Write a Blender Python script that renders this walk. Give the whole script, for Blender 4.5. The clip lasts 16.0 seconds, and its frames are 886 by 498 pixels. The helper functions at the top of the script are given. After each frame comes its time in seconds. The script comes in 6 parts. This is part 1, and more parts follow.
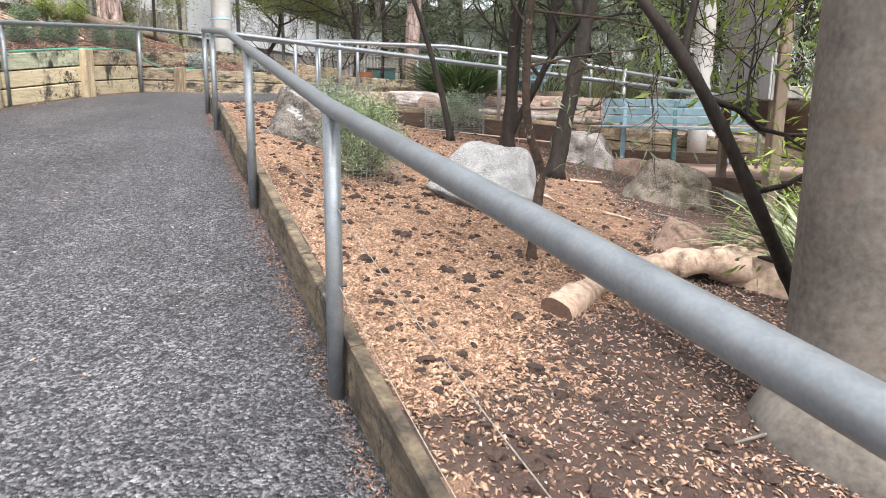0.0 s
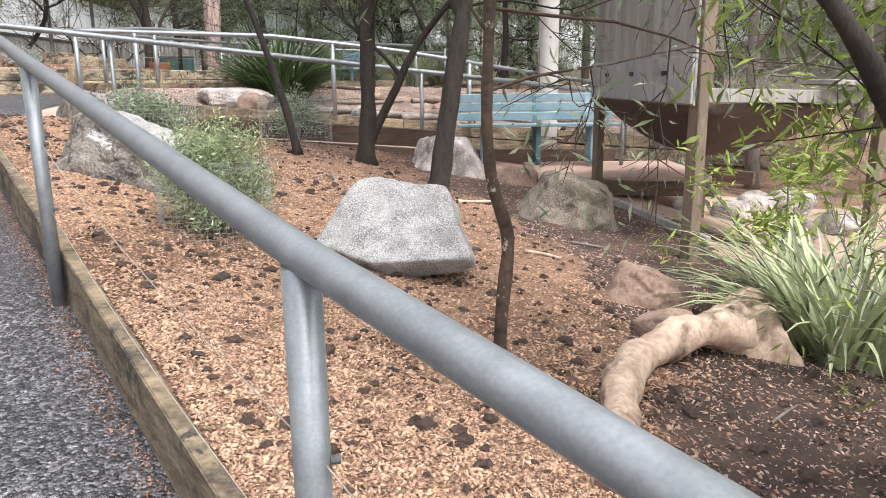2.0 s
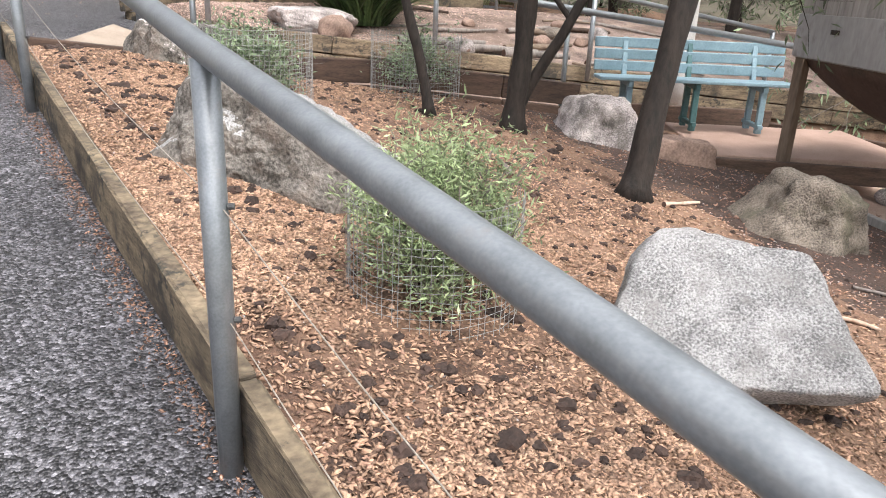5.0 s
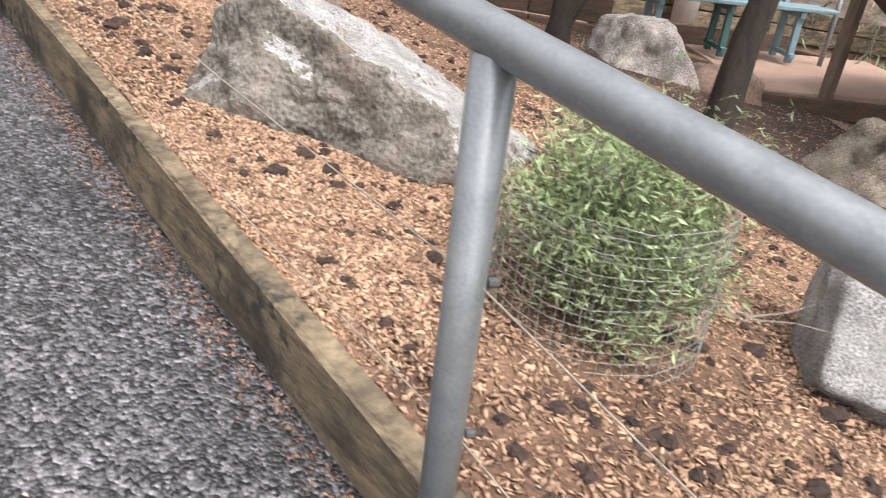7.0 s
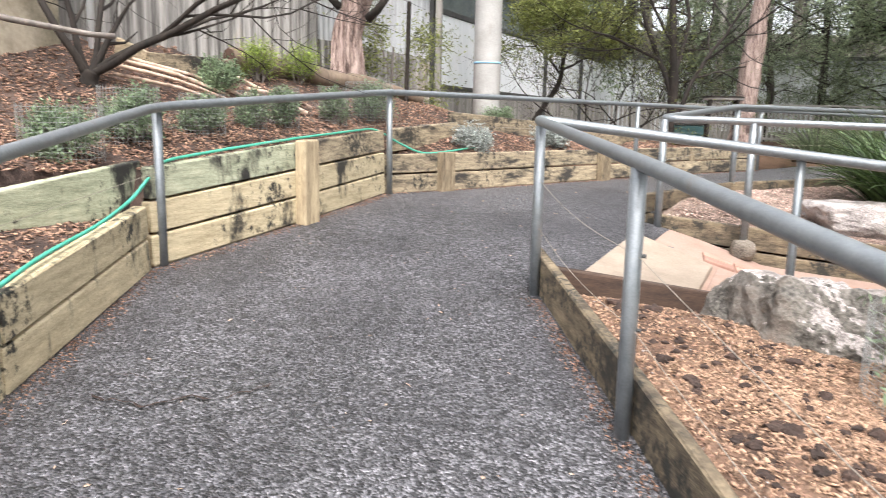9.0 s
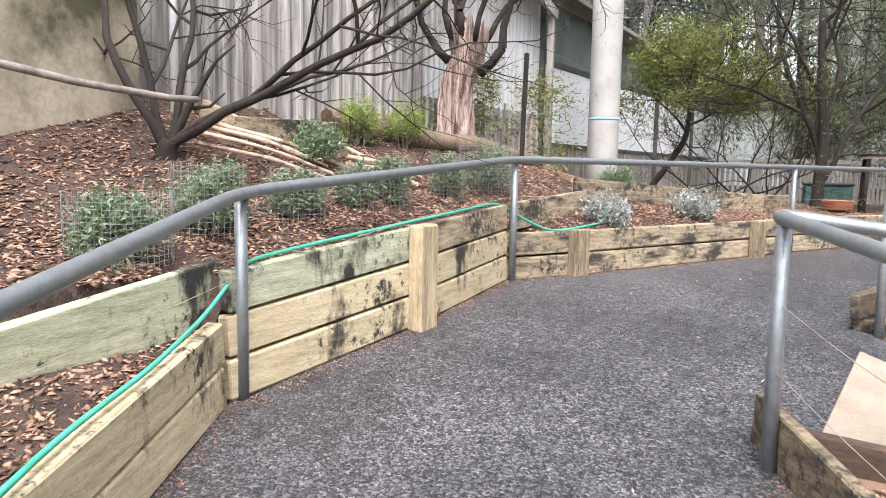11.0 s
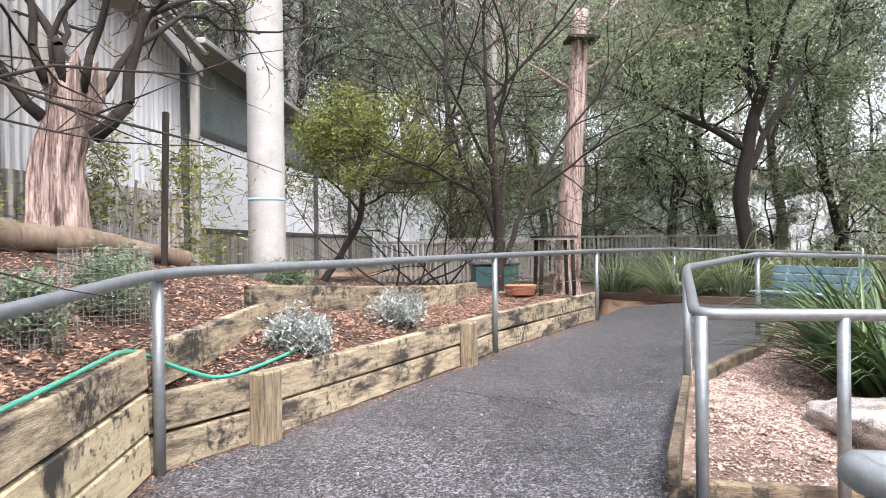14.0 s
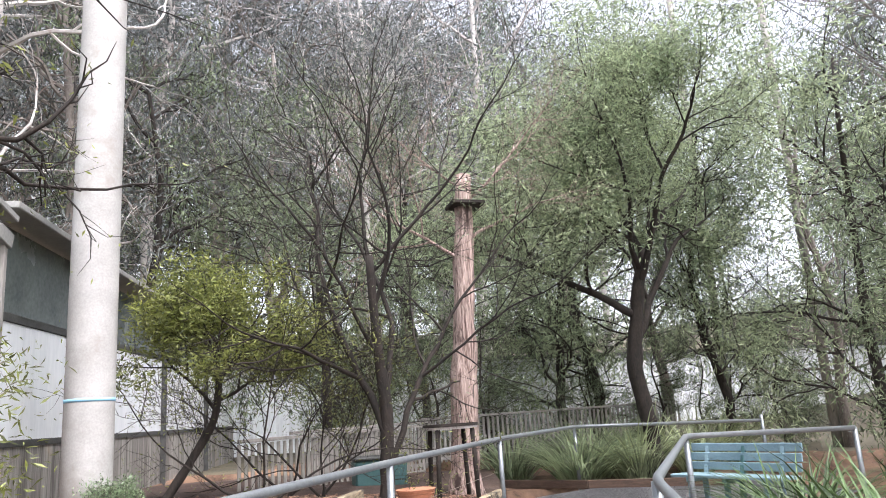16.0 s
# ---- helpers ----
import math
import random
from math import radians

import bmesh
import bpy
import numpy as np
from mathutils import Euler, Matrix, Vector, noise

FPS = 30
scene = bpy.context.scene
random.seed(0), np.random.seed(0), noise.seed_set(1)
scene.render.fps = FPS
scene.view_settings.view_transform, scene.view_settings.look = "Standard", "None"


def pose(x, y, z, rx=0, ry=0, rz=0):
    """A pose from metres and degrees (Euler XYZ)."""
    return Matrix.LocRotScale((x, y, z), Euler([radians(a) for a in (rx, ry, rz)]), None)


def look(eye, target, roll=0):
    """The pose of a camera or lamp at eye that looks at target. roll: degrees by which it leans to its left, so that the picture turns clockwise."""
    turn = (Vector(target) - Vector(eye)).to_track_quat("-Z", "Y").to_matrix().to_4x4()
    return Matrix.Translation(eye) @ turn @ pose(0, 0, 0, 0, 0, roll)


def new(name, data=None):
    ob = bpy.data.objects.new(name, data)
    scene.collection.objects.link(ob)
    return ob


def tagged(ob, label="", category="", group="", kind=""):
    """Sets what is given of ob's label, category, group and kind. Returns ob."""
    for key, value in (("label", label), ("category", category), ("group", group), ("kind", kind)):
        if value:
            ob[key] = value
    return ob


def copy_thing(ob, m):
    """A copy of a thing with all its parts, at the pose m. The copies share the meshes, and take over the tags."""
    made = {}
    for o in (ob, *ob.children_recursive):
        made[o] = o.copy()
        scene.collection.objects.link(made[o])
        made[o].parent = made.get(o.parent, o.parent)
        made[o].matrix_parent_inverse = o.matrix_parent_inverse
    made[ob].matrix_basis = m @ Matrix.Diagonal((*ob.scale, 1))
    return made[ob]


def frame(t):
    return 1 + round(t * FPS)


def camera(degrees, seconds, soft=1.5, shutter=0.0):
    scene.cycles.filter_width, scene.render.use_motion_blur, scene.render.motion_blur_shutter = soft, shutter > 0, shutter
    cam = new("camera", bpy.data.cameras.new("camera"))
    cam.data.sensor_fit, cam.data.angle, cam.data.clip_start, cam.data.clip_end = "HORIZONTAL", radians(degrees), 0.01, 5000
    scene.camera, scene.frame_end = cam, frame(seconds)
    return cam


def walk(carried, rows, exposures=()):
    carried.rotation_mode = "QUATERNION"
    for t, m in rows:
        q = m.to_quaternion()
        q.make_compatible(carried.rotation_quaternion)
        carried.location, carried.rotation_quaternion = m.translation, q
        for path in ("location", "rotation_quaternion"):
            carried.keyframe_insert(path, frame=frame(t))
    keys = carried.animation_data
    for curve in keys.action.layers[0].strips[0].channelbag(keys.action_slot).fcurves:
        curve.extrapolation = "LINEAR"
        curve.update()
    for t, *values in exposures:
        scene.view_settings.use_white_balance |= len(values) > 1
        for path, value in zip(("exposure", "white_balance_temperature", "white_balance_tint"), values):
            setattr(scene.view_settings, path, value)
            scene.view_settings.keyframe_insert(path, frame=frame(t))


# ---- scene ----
cam = camera(62.63, 16.0, soft=0.9, shutter=0.15)
PATH = [
    (0, -0.300, 0.848, 1.121, 78.47, -0.62, -0.00),
    (0.5, -0.409, 1.255, 1.234, 78.12, 0.38, -4.27),
    (1, -0.589, 1.621, 1.295, 78.01, 0.59, -8.97),
    (1.5, -0.715, 1.965, 1.297, 77.65, 0.75, -13.00),
    (2, -0.762, 2.296, 1.344, 76.98, 0.67, -15.69),
    (2.5, -0.824, 2.595, 1.360, 76.71, 0.25, -16.80),
    (3, -0.912, 2.897, 1.426, 76.68, 0.35, -16.82),
    (3.5, -1.028, 3.203, 1.515, 77.19, 0.60, -15.98),
    (4, -1.162, 3.503, 1.557, 76.51, 0.24, -15.17),
    (4.5, -1.342, 3.809, 1.598, 74.08, -0.78, -14.44),
    (4.7, -1.407, 3.942, 1.593, 72.52, -1.27, -14.10),
    (6.8, -1.834, 4.835, 1.567, 62.68, -10.31, -15.58),
    (7, -1.934, 4.937, 1.613, 62.37, -5.73, -17.91),
    (7.5, -2.133, 5.269, 1.741, 67.26, -4.04, -12.97),
    (8, -2.392, 5.540, 1.883, 72.41, -2.83, -4.60),
    (8.5, -2.547, 5.879, 1.978, 77.03, -2.30, 5.69),
    (9, -2.743, 6.233, 1.963, 79.99, -1.14, 15.98),
    (9.2, -2.837, 6.327, 1.985, 80.79, -0.81, 19.77),
    (11.3, -3.638, 7.595, 2.172, 84.48, -1.18, 22.23),
    (11.5, -3.692, 7.752, 2.197, 85.28, -1.17, 19.34),
    (12, -3.805, 8.072, 2.254, 87.10, -1.03, 12.30),
    (12.5, -3.923, 8.372, 2.299, 88.33, -0.55, 6.26),
    (13, -3.982, 8.752, 2.315, 88.66, -0.03, 1.63),
    (13.5, -4.096, 9.104, 2.318, 88.66, 0.31, -1.76),
    (14, -4.204, 9.462, 2.371, 89.59, 0.65, -5.09),
    (14.5, -4.181, 9.819, 2.435, 92.12, 0.94, -8.58),
    (15, -4.181, 10.168, 2.516, 95.71, 1.49, -11.98),
    (15.5, -4.180, 10.525, 2.576, 99.56, 2.49, -14.27),
    (16, -4.156, 10.902, 2.621, 102.63, 3.74, -15.05),
]
walk(cam, [(t, pose(*place)) for t, *place in PATH],
     exposures=[(0, 0.74, 6450, 10), (4.7, 0.7, 6450, 11), (7.2, 0.68, 6650, 11), (8.0, 0.88, 6550, 10), (9.2, 0.86, 6450, 10), (11.3, 0.86, 6350, 13), (14, 0.96, 6300, 14), (16, 0.9, 6250, 14)])

# world, sun and exposure: bright overcast afternoon under trees
world = bpy.data.worlds.new("overcast_sky")
scene.world = world
world.use_nodes = True
_nt = world.node_tree
_sky = _nt.nodes.new("ShaderNodeTexSky")
_sky.sky_type = 'NISHITA'
_sky.sun_disc = False
_sky.sun_elevation = radians(60)
_sky.sun_rotation = radians(160)
_sky.air_density, _sky.dust_density, _sky.ozone_density = 1.0, 4.0, 1.0
_hsv = _nt.nodes.new("ShaderNodeHueSaturation")
_hsv.inputs["Saturation"].default_value = 0.3
_hsv.inputs["Value"].default_value = 1.9
_nt.links.new(_sky.outputs[0], _hsv.inputs["Color"])
_bg = _nt.nodes["Background"]
_bg.inputs["Strength"].default_value = 0.15
_nt.links.new(_hsv.outputs[0], _bg.inputs["Color"])
sun = new("sun", bpy.data.lights.new("sun", 'SUN'))
sun.data.energy, sun.data.angle, sun.data.color = 1.5, radians(18), (1.0, 0.985, 0.96)
sun.matrix_world = look((3, -2.5, 11), (0, 3, 0))


# ---- materials ----
def mat(name, ca, cb, scale=6.0, rough=0.8, bump=0.3, fine=60.0, spots=None, metal=0.0, stretch=(1, 1, 1), rand=0.0, spot_scale=2.0,
        spot_edge=(0.55, 0.68), spot_stretch=(1, 1, 1), bump_dist=0.01, fine_mix=0.4, rough_var=0.1, tight=(0.33, 0.67), mould=None):
    """Two-scale noise colour between ca and cb, optional stains, bump from the fine noise."""
    m = bpy.data.materials.new(name)
    m.use_nodes = True
    nt = m.node_tree
    L = nt.links.new
    bsdf = nt.nodes["Principled BSDF"]
    co = nt.nodes.new("ShaderNodeTexCoord")
    mp = nt.nodes.new("ShaderNodeMapping")
    mp.inputs["Scale"].default_value = stretch
    L(co.outputs["Object"], mp.inputs["Vector"])
    n1 = nt.nodes.new("ShaderNodeTexNoise")
    n1.inputs["Scale"].default_value, n1.inputs["Detail"].default_value, n1.inputs["Roughness"].default_value = scale, 6, 0.6
    n2 = nt.nodes.new("ShaderNodeTexNoise")
    n2.inputs["Scale"].default_value, n2.inputs["Detail"].default_value = fine, 4
    L(mp.outputs[0], n1.inputs["Vector"])
    L(mp.outputs[0], n2.inputs["Vector"])
    mx = nt.nodes.new("ShaderNodeMix")
    mx.data_type = 'FLOAT'
    mx.inputs[0].default_value = fine_mix
    L(n1.outputs["Fac"], mx.inputs[2])
    L(n2.outputs["Fac"], mx.inputs[3])
    ramp = nt.nodes.new("ShaderNodeValToRGB")
    ramp.color_ramp.elements[0].position, ramp.color_ramp.elements[1].position = tight
    ramp.color_ramp.elements[0].color, ramp.color_ramp.elements[1].color = (*ca, 1), (*cb, 1)
    L(mx.outputs[0], ramp.inputs[0])
    col = ramp.outputs[0]
    if spots:
        n3 = nt.nodes.new("ShaderNodeTexNoise")
        n3.inputs["Scale"].default_value, n3.inputs["Detail"].default_value, n3.inputs["Roughness"].default_value = spot_scale, 10, 0.66
        m2 = nt.nodes.new("ShaderNodeMapping")
        m2.inputs["Scale"].default_value = spot_stretch
        L(co.outputs["Object"], m2.inputs["Vector"])
        L(m2.outputs[0], n3.inputs["Vector"])
        r3 = nt.nodes.new("ShaderNodeValToRGB")
        r3.color_ramp.elements[0].position, r3.color_ramp.elements[1].position = spot_edge
        L(n3.outputs["Fac"], r3.inputs[0])
        m3 = nt.nodes.new("ShaderNodeMix")
        m3.data_type = 'RGBA'
        m3.inputs[7].default_value = (*spots, 1)
        L(r3.outputs[0], m3.inputs[0])
        L(col, m3.inputs[6])
        col = m3.outputs[2]
    if mould:
        m4 = nt.nodes.new("ShaderNodeMath")
        m4.operation = 'MULTIPLY'
        for j, (sc, rg) in enumerate(((1.7, 0.6), (16.0, 0.75))):
            n4 = nt.nodes.new("ShaderNodeTexNoise")
            n4.inputs["Scale"].default_value, n4.inputs["Detail"].default_value, n4.inputs["Roughness"].default_value = sc, 8, rg
            L(co.outputs["Object"], n4.inputs["Vector"])
            L(n4.outputs["Fac"], m4.inputs[j])
        r4 = nt.nodes.new("ShaderNodeValToRGB")
        r4.color_ramp.elements[0].position, r4.color_ramp.elements[1].position = mould
        L(m4.outputs[0], r4.inputs[0])
        m5 = nt.nodes.new("ShaderNodeMix")
        m5.data_type = 'RGBA'
        m5.inputs[7].default_value = (0.035, 0.032, 0.026, 1)
        L(r4.outputs[0], m5.inputs[0])
        L(col, m5.inputs[6])
        col = m5.outputs[2]
    if rand:
        oi = nt.nodes.new("ShaderNodeObjectInfo")
        geo = nt.nodes.new("ShaderNodeNewGeometry")
        ad = nt.nodes.new("ShaderNodeMath")
        ad.operation = 'ADD'
        L(oi.outputs["Random"], ad.inputs[0])
        L(geo.outputs["Random Per Island"], ad.inputs[1])
        fr = nt.nodes.new("ShaderNodeMath")
        fr.operation = 'FRACT'
        L(ad.outputs[0], fr.inputs[0])
        mr = nt.nodes.new("ShaderNodeMapRange")
        mr.inputs[3].default_value, mr.inputs[4].default_value = 1 - rand, 1 + rand
        L(fr.outputs[0], mr.inputs[0])
        hs = nt.nodes.new("ShaderNodeHueSaturation")
        L(mr.outputs[0], hs.inputs["Value"])
        L(col, hs.inputs["Color"])
        col = hs.outputs[0]
    L(col, bsdf.inputs["Base Color"])
    rr = nt.nodes.new("ShaderNodeMapRange")
    rr.inputs[3].default_value, rr.inputs[4].default_value = max(0.05, rough - rough_var), min(1, rough + rough_var)
    L(n1.outputs["Fac"], rr.inputs[0])
    L(rr.outputs[0], bsdf.inputs["Roughness"])
    bsdf.inputs["Metallic"].default_value = metal
    if bump:
        bp = nt.nodes.new("ShaderNodeBump")
        bp.inputs["Strength"].default_value, bp.inputs["Distance"].default_value = bump, bump_dist
        L(mx.outputs[0], bp.inputs["Height"])
        L(bp.outputs[0], bsdf.inputs["Normal"])
    return m


def leaf_mat(name, ca, cb, trans=0.25):
    m = mat(name, ca, cb, 1.2, 0.5, 0.0, 25, rand=0.6)
    b = m.node_tree.nodes["Principled BSDF"]
    out = m.node_tree.nodes["Material Output"]
    t = m.node_tree.nodes.new("ShaderNodeBsdfTranslucent")
    src = b.inputs["Base Color"].links[0].from_socket
    m.node_tree.links.new(src, t.inputs[0])
    mix = m.node_tree.nodes.new("ShaderNodeMixShader")
    mix.inputs[0].default_value = trans
    m.node_tree.links.new(b.outputs[0], mix.inputs[1])
    m.node_tree.links.new(t.outputs[0], mix.inputs[2])
    m.node_tree.links.new(mix.outputs[0], out.inputs[0])
    return m


def asphalt_mat():
    """Exposed aggregate: small pale and dark stones in a dark binder, with worn lighter patches."""
    m = mat("asphalt", (0.04, 0.0385, 0.042), (0.11, 0.106, 0.114), 1.1, 0.46, 0.0, 9, fine_mix=0.45, spots=(0.125, 0.121, 0.127), spot_scale=0.7, spot_edge=(0.48, 0.8))
    nt = m.node_tree
    L = nt.links.new
    bsdf = nt.nodes["Principled BSDF"]
    base = bsdf.inputs["Base Color"].links[0].from_socket
    co = nt.nodes.new("ShaderNodeTexCoord")
    src = None
    for scale, lo, hi in ((92.0, 0.22, 2.7), (45.0, 0.75, 1.4)):
        vo = nt.nodes.new("ShaderNodeTexVoronoi")
        vo.inputs["Scale"].default_value = scale
        L(co.outputs["Object"], vo.inputs["Vector"])
        sep = nt.nodes.new("ShaderNodeSeparateColor")
        L(vo.outputs["Color"], sep.inputs[0])
        pw = nt.nodes.new("ShaderNodeMath")
        pw.operation = 'POWER'
        pw.inputs[1].default_value = 2.2
        L(sep.outputs[0], pw.inputs[0])
        mr = nt.nodes.new("ShaderNodeMapRange")
        mr.inputs[3].default_value, mr.inputs[4].default_value = lo, hi
        L(pw.outputs[0], mr.inputs[0])
        mul = nt.nodes.new("ShaderNodeVectorMath")
        mul.operation = 'SCALE'
        L(base, mul.inputs[0])
        L(mr.outputs[0], mul.inputs["Scale"])
        base = mul.outputs[0]
        if src is None:
            src = vo.outputs["Distance"]
    L(base, bsdf.inputs["Base Color"])
    bp = nt.nodes.new("ShaderNodeBump")
    bp.invert = True
    bp.inputs["Strength"].default_value, bp.inputs["Distance"].default_value = 1.0, 0.009
    L(src, bp.inputs["Height"])
    L(bp.outputs[0], bsdf.inputs["Normal"])
    return m


M_asphalt = asphalt_mat()
M_soil = mat("soil", (0.03, 0.017, 0.012), (0.2, 0.113, 0.072), 6, 0.95, 1.0, 80, spots=(0.27, 0.165, 0.108), spot_scale=0.9, spot_edge=(0.42, 0.62), bump_dist=0.03, tight=(0.38, 0.62))
M_soil_dark = mat("moist_soil", (0.02, 0.0125, 0.01), (0.085, 0.051, 0.038), 4, 0.95, 1.0, 60, spots=(0.11, 0.07, 0.052), spot_scale=1.3, spot_edge=(0.5, 0.7), bump_dist=0.03)
M_forest_floor = mat("forest_floor", (0.045, 0.04, 0.026), (0.17, 0.145, 0.1), 1.2, 0.95, 0.6, 14)
M_chip = mat("wood_chip", (0.19, 0.105, 0.066), (0.54, 0.355, 0.24), 14, 0.9, 0.2, 90, rand=0.55)
M_chip_pink = mat("pale_pink_chip", (0.3, 0.19, 0.15), (0.68, 0.52, 0.44), 8, 0.9, 0.2, 60, rand=0.5)
M_mulch = mat("red_mulch", (0.11, 0.055, 0.038), (0.44, 0.27, 0.19), 8, 0.9, 0.2, 60, rand=0.65)
M_clod = mat("clod", (0.02, 0.013, 0.01), (0.07, 0.042, 0.032), 20, 0.95, 0.8, 90, rand=0.3)
M_sleeper = mat("weathered_sleeper", (0.17, 0.13, 0.09), (0.5, 0.405, 0.27), 5, 0.85, 0.8, 34, stretch=(1, 1, 8), spots=(0.04, 0.034, 0.029), spot_scale=2.6, spot_edge=(0.5, 0.62), spot_stretch=(0.8, 0.8, 3), rand=0.25, bump_dist=0.008, tight=(0.38, 0.62), mould=(0.26, 0.33))
M_post_pale = mat("pale_post", (0.24, 0.175, 0.11), (0.56, 0.45, 0.29), 6, 0.86, 0.8, 34, stretch=(4, 4, 0.4), spots=(0.06, 0.05, 0.04), spot_scale=4, spot_edge=(0.58, 0.72), bump_dist=0.01, tight=(0.37, 0.63))
M_sleeper_pale = mat("treated_sleeper", (0.34, 0.27, 0.165), (0.64, 0.54, 0.36), 4, 0.85, 0.6, 30, stretch=(1, 1, 8), spots=(0.04, 0.035, 0.028), spot_scale=2.8, spot_edge=(0.555, 0.63), spot_stretch=(1, 1, 0.5), rand=0.14, bump_dist=0.006, tight=(0.36, 0.64), mould=(0.285, 0.34))
M_sleeper_green = mat("green_sleeper", (0.24, 0.255, 0.17), (0.56, 0.56, 0.4), 4, 0.85, 0.6, 30, stretch=(1, 1, 8), spots=(0.025, 0.023, 0.02), spot_scale=2.6, spot_edge=(0.5, 0.58), spot_stretch=(1, 1, 0.45), rand=0.12, bump_dist=0.006, tight=(0.36, 0.64), mould=(0.275, 0.33))
M_sleeper_post = mat("weathered_post", (0.09, 0.065, 0.042), (0.4, 0.31, 0.2), 7, 0.88, 0.9, 34, stretch=(3, 3, 0.35), spots=(0.04, 0.033, 0.027), spot_scale=5, spot_edge=(0.56, 0.68), bump_dist=0.012, tight=(0.36, 0.64))
M_sleeper_dark = mat("dark_sleeper", (0.035, 0.022, 0.016), (0.13, 0.08, 0.055), 5, 0.85, 0.4, 30, stretch=(1, 1, 6), rand=0.2, bump_dist=0.006)
M_edge = mat("weathered_edging", (0.055, 0.04, 0.027), (0.29, 0.225, 0.145), 4, 0.88, 0.8, 30, stretch=(1, 1, 7), spots=(0.035, 0.028, 0.022), spot_scale=2.5, spot_edge=(0.5, 0.68), rand=0.18, bump_dist=0.01, tight=(0.36, 0.64), mould=(0.27, 0.33))
M_galv = mat("galvanised_steel", (0.19, 0.205, 0.215), (0.31, 0.33, 0.345), 18, 0.4, 0.1, 160, metal=0.5, bump_dist=0.002, spots=(0.24, 0.22, 0.2), spot_scale=9, spot_edge=(0.62, 0.75))
M_wire = mat("wire", (0.22, 0.225, 0.22), (0.38, 0.38, 0.37), 30, 0.5, 0, 90, metal=0.3)
M_strand = mat("pale_strand", (0.24, 0.21, 0.17), (0.4, 0.36, 0.3), 30, 0.6, 0, 90)
M_granite = mat("granite", (0.13, 0.127, 0.124), (0.44, 0.43, 0.42), 7, 0.9, 1.0, 130, fine_mix=0.6, spots=(0.24, 0.232, 0.22), spot_scale=9, spot_edge=(0.5, 0.72), bump_dist=0.012, tight=(0.39, 0.6))
M_granite_pale = mat("pale_granite", (0.17, 0.15, 0.14), (0.6, 0.53, 0.5), 5, 0.9, 1.0, 80, fine_mix=0.5, spots=(0.12, 0.105, 0.09), spot_scale=2.4, spot_edge=(0.5, 0.66), bump_dist=0.02, tight=(0.38, 0.6))
M_mossy_stone = mat("mossy_stone", (0.05, 0.04, 0.03), (0.28, 0.235, 0.19), 7, 0.92, 1.0, 90, fine_mix=0.5, spots=(0.09, 0.085, 0.05), spot_scale=3, spot_edge=(0.5, 0.66), bump_dist=0.02, tight=(0.37, 0.63))
M_sandstone = mat("brown_stone", (0.1, 0.065, 0.05), (0.38, 0.26, 0.2), 5, 0.9, 0.8, 50, spots=(0.08, 0.06, 0.05), bump_dist=0.015)
# darker, browner granite for boulder faces turned down and towards the ramp
M_granite_dark = mat("dark_granite", (0.05, 0.045, 0.038), (0.27, 0.245, 0.215), 6, 0.92, 1.0, 60, fine_mix=0.45, spots=(0.12, 0.09, 0.07), spot_scale=3, spot_edge=(0.5, 0.66), bump_dist=0.025, tight=(0.38, 0.61))
M_bark = mat("dark_bark", (0.007, 0.0055, 0.0045), (0.042, 0.031, 0.024), 10, 0.92, 0.9, 45, stretch=(1, 1, 0.35), bump_dist=0.02)
M_bark_mottled = mat("mottled_bark", (0.02, 0.013, 0.01), (0.1, 0.065, 0.045), 10, 0.92, 0.8, 45, spots=(0.4, 0.36, 0.3), spot_scale=14, spot_edge=(0.6, 0.66), bump_dist=0.012)
M_bark_pink = mat("stringy_bark", (0.11, 0.062, 0.05), (0.58, 0.44, 0.385), 11, 0.9, 1.0, 40, stretch=(3, 3, 0.16), spots=(0.055, 0.033, 0.028), spot_scale=3.4, spot_edge=(0.54, 0.64), spot_stretch=(2, 2, 0.6), bump_dist=0.03, tight=(0.39, 0.6))
M_bark_grey = mat("grey_bark", (0.1, 0.085, 0.075), (0.3, 0.26, 0.23), 8, 0.92, 0.6, 40, stretch=(1, 1, 0.4), bump_dist=0.012)
M_bark_white = mat("white_bark", (0.4, 0.37, 0.35), (0.7, 0.66, 0.63), 4, 0.85, 0.3, 30, spots=(0.3, 0.2, 0.16), spot_scale=2)
M_log = mat("stripped_log", (0.36, 0.24, 0.17), (0.7, 0.54, 0.42), 7, 0.88, 0.9, 35, spots=(0.11, 0.07, 0.05), spot_scale=4.5, spot_edge=(0.53, 0.64), bump_dist=0.02, tight=(0.36, 0.64))
M_endgrain = mat("log_end", (0.06, 0.035, 0.025), (0.14, 0.08, 0.055), 12, 0.9, 0.5, 60)
M_concrete = mat("concrete_pole", (0.34, 0.325, 0.305), (0.5, 0.485, 0.465), 3, 0.85, 0.4, 50, spots=(0.32, 0.29, 0.26), spot_scale=1.3, bump_dist=0.004)
M_slab = mat("pink_slab", (0.28, 0.18, 0.138), (0.41, 0.285, 0.23), 4, 0.85, 0.4, 60, spots=(0.3, 0.2, 0.155), spot_scale=2, bump_dist=0.004)
M_slab_cream = mat("cream_slab", (0.25, 0.195, 0.15), (0.38, 0.31, 0.245), 4, 0.85, 0.4, 60, spots=(0.36, 0.28, 0.22), spot_scale=2, bump_dist=0.004)
M_sand = mat("sandy_path", (0.3, 0.2, 0.15), (0.52, 0.38, 0.3), 3, 0.95, 0.6, 60, spots=(0.2, 0.13, 0.1), spot_scale=1.5, bump_dist=0.01)
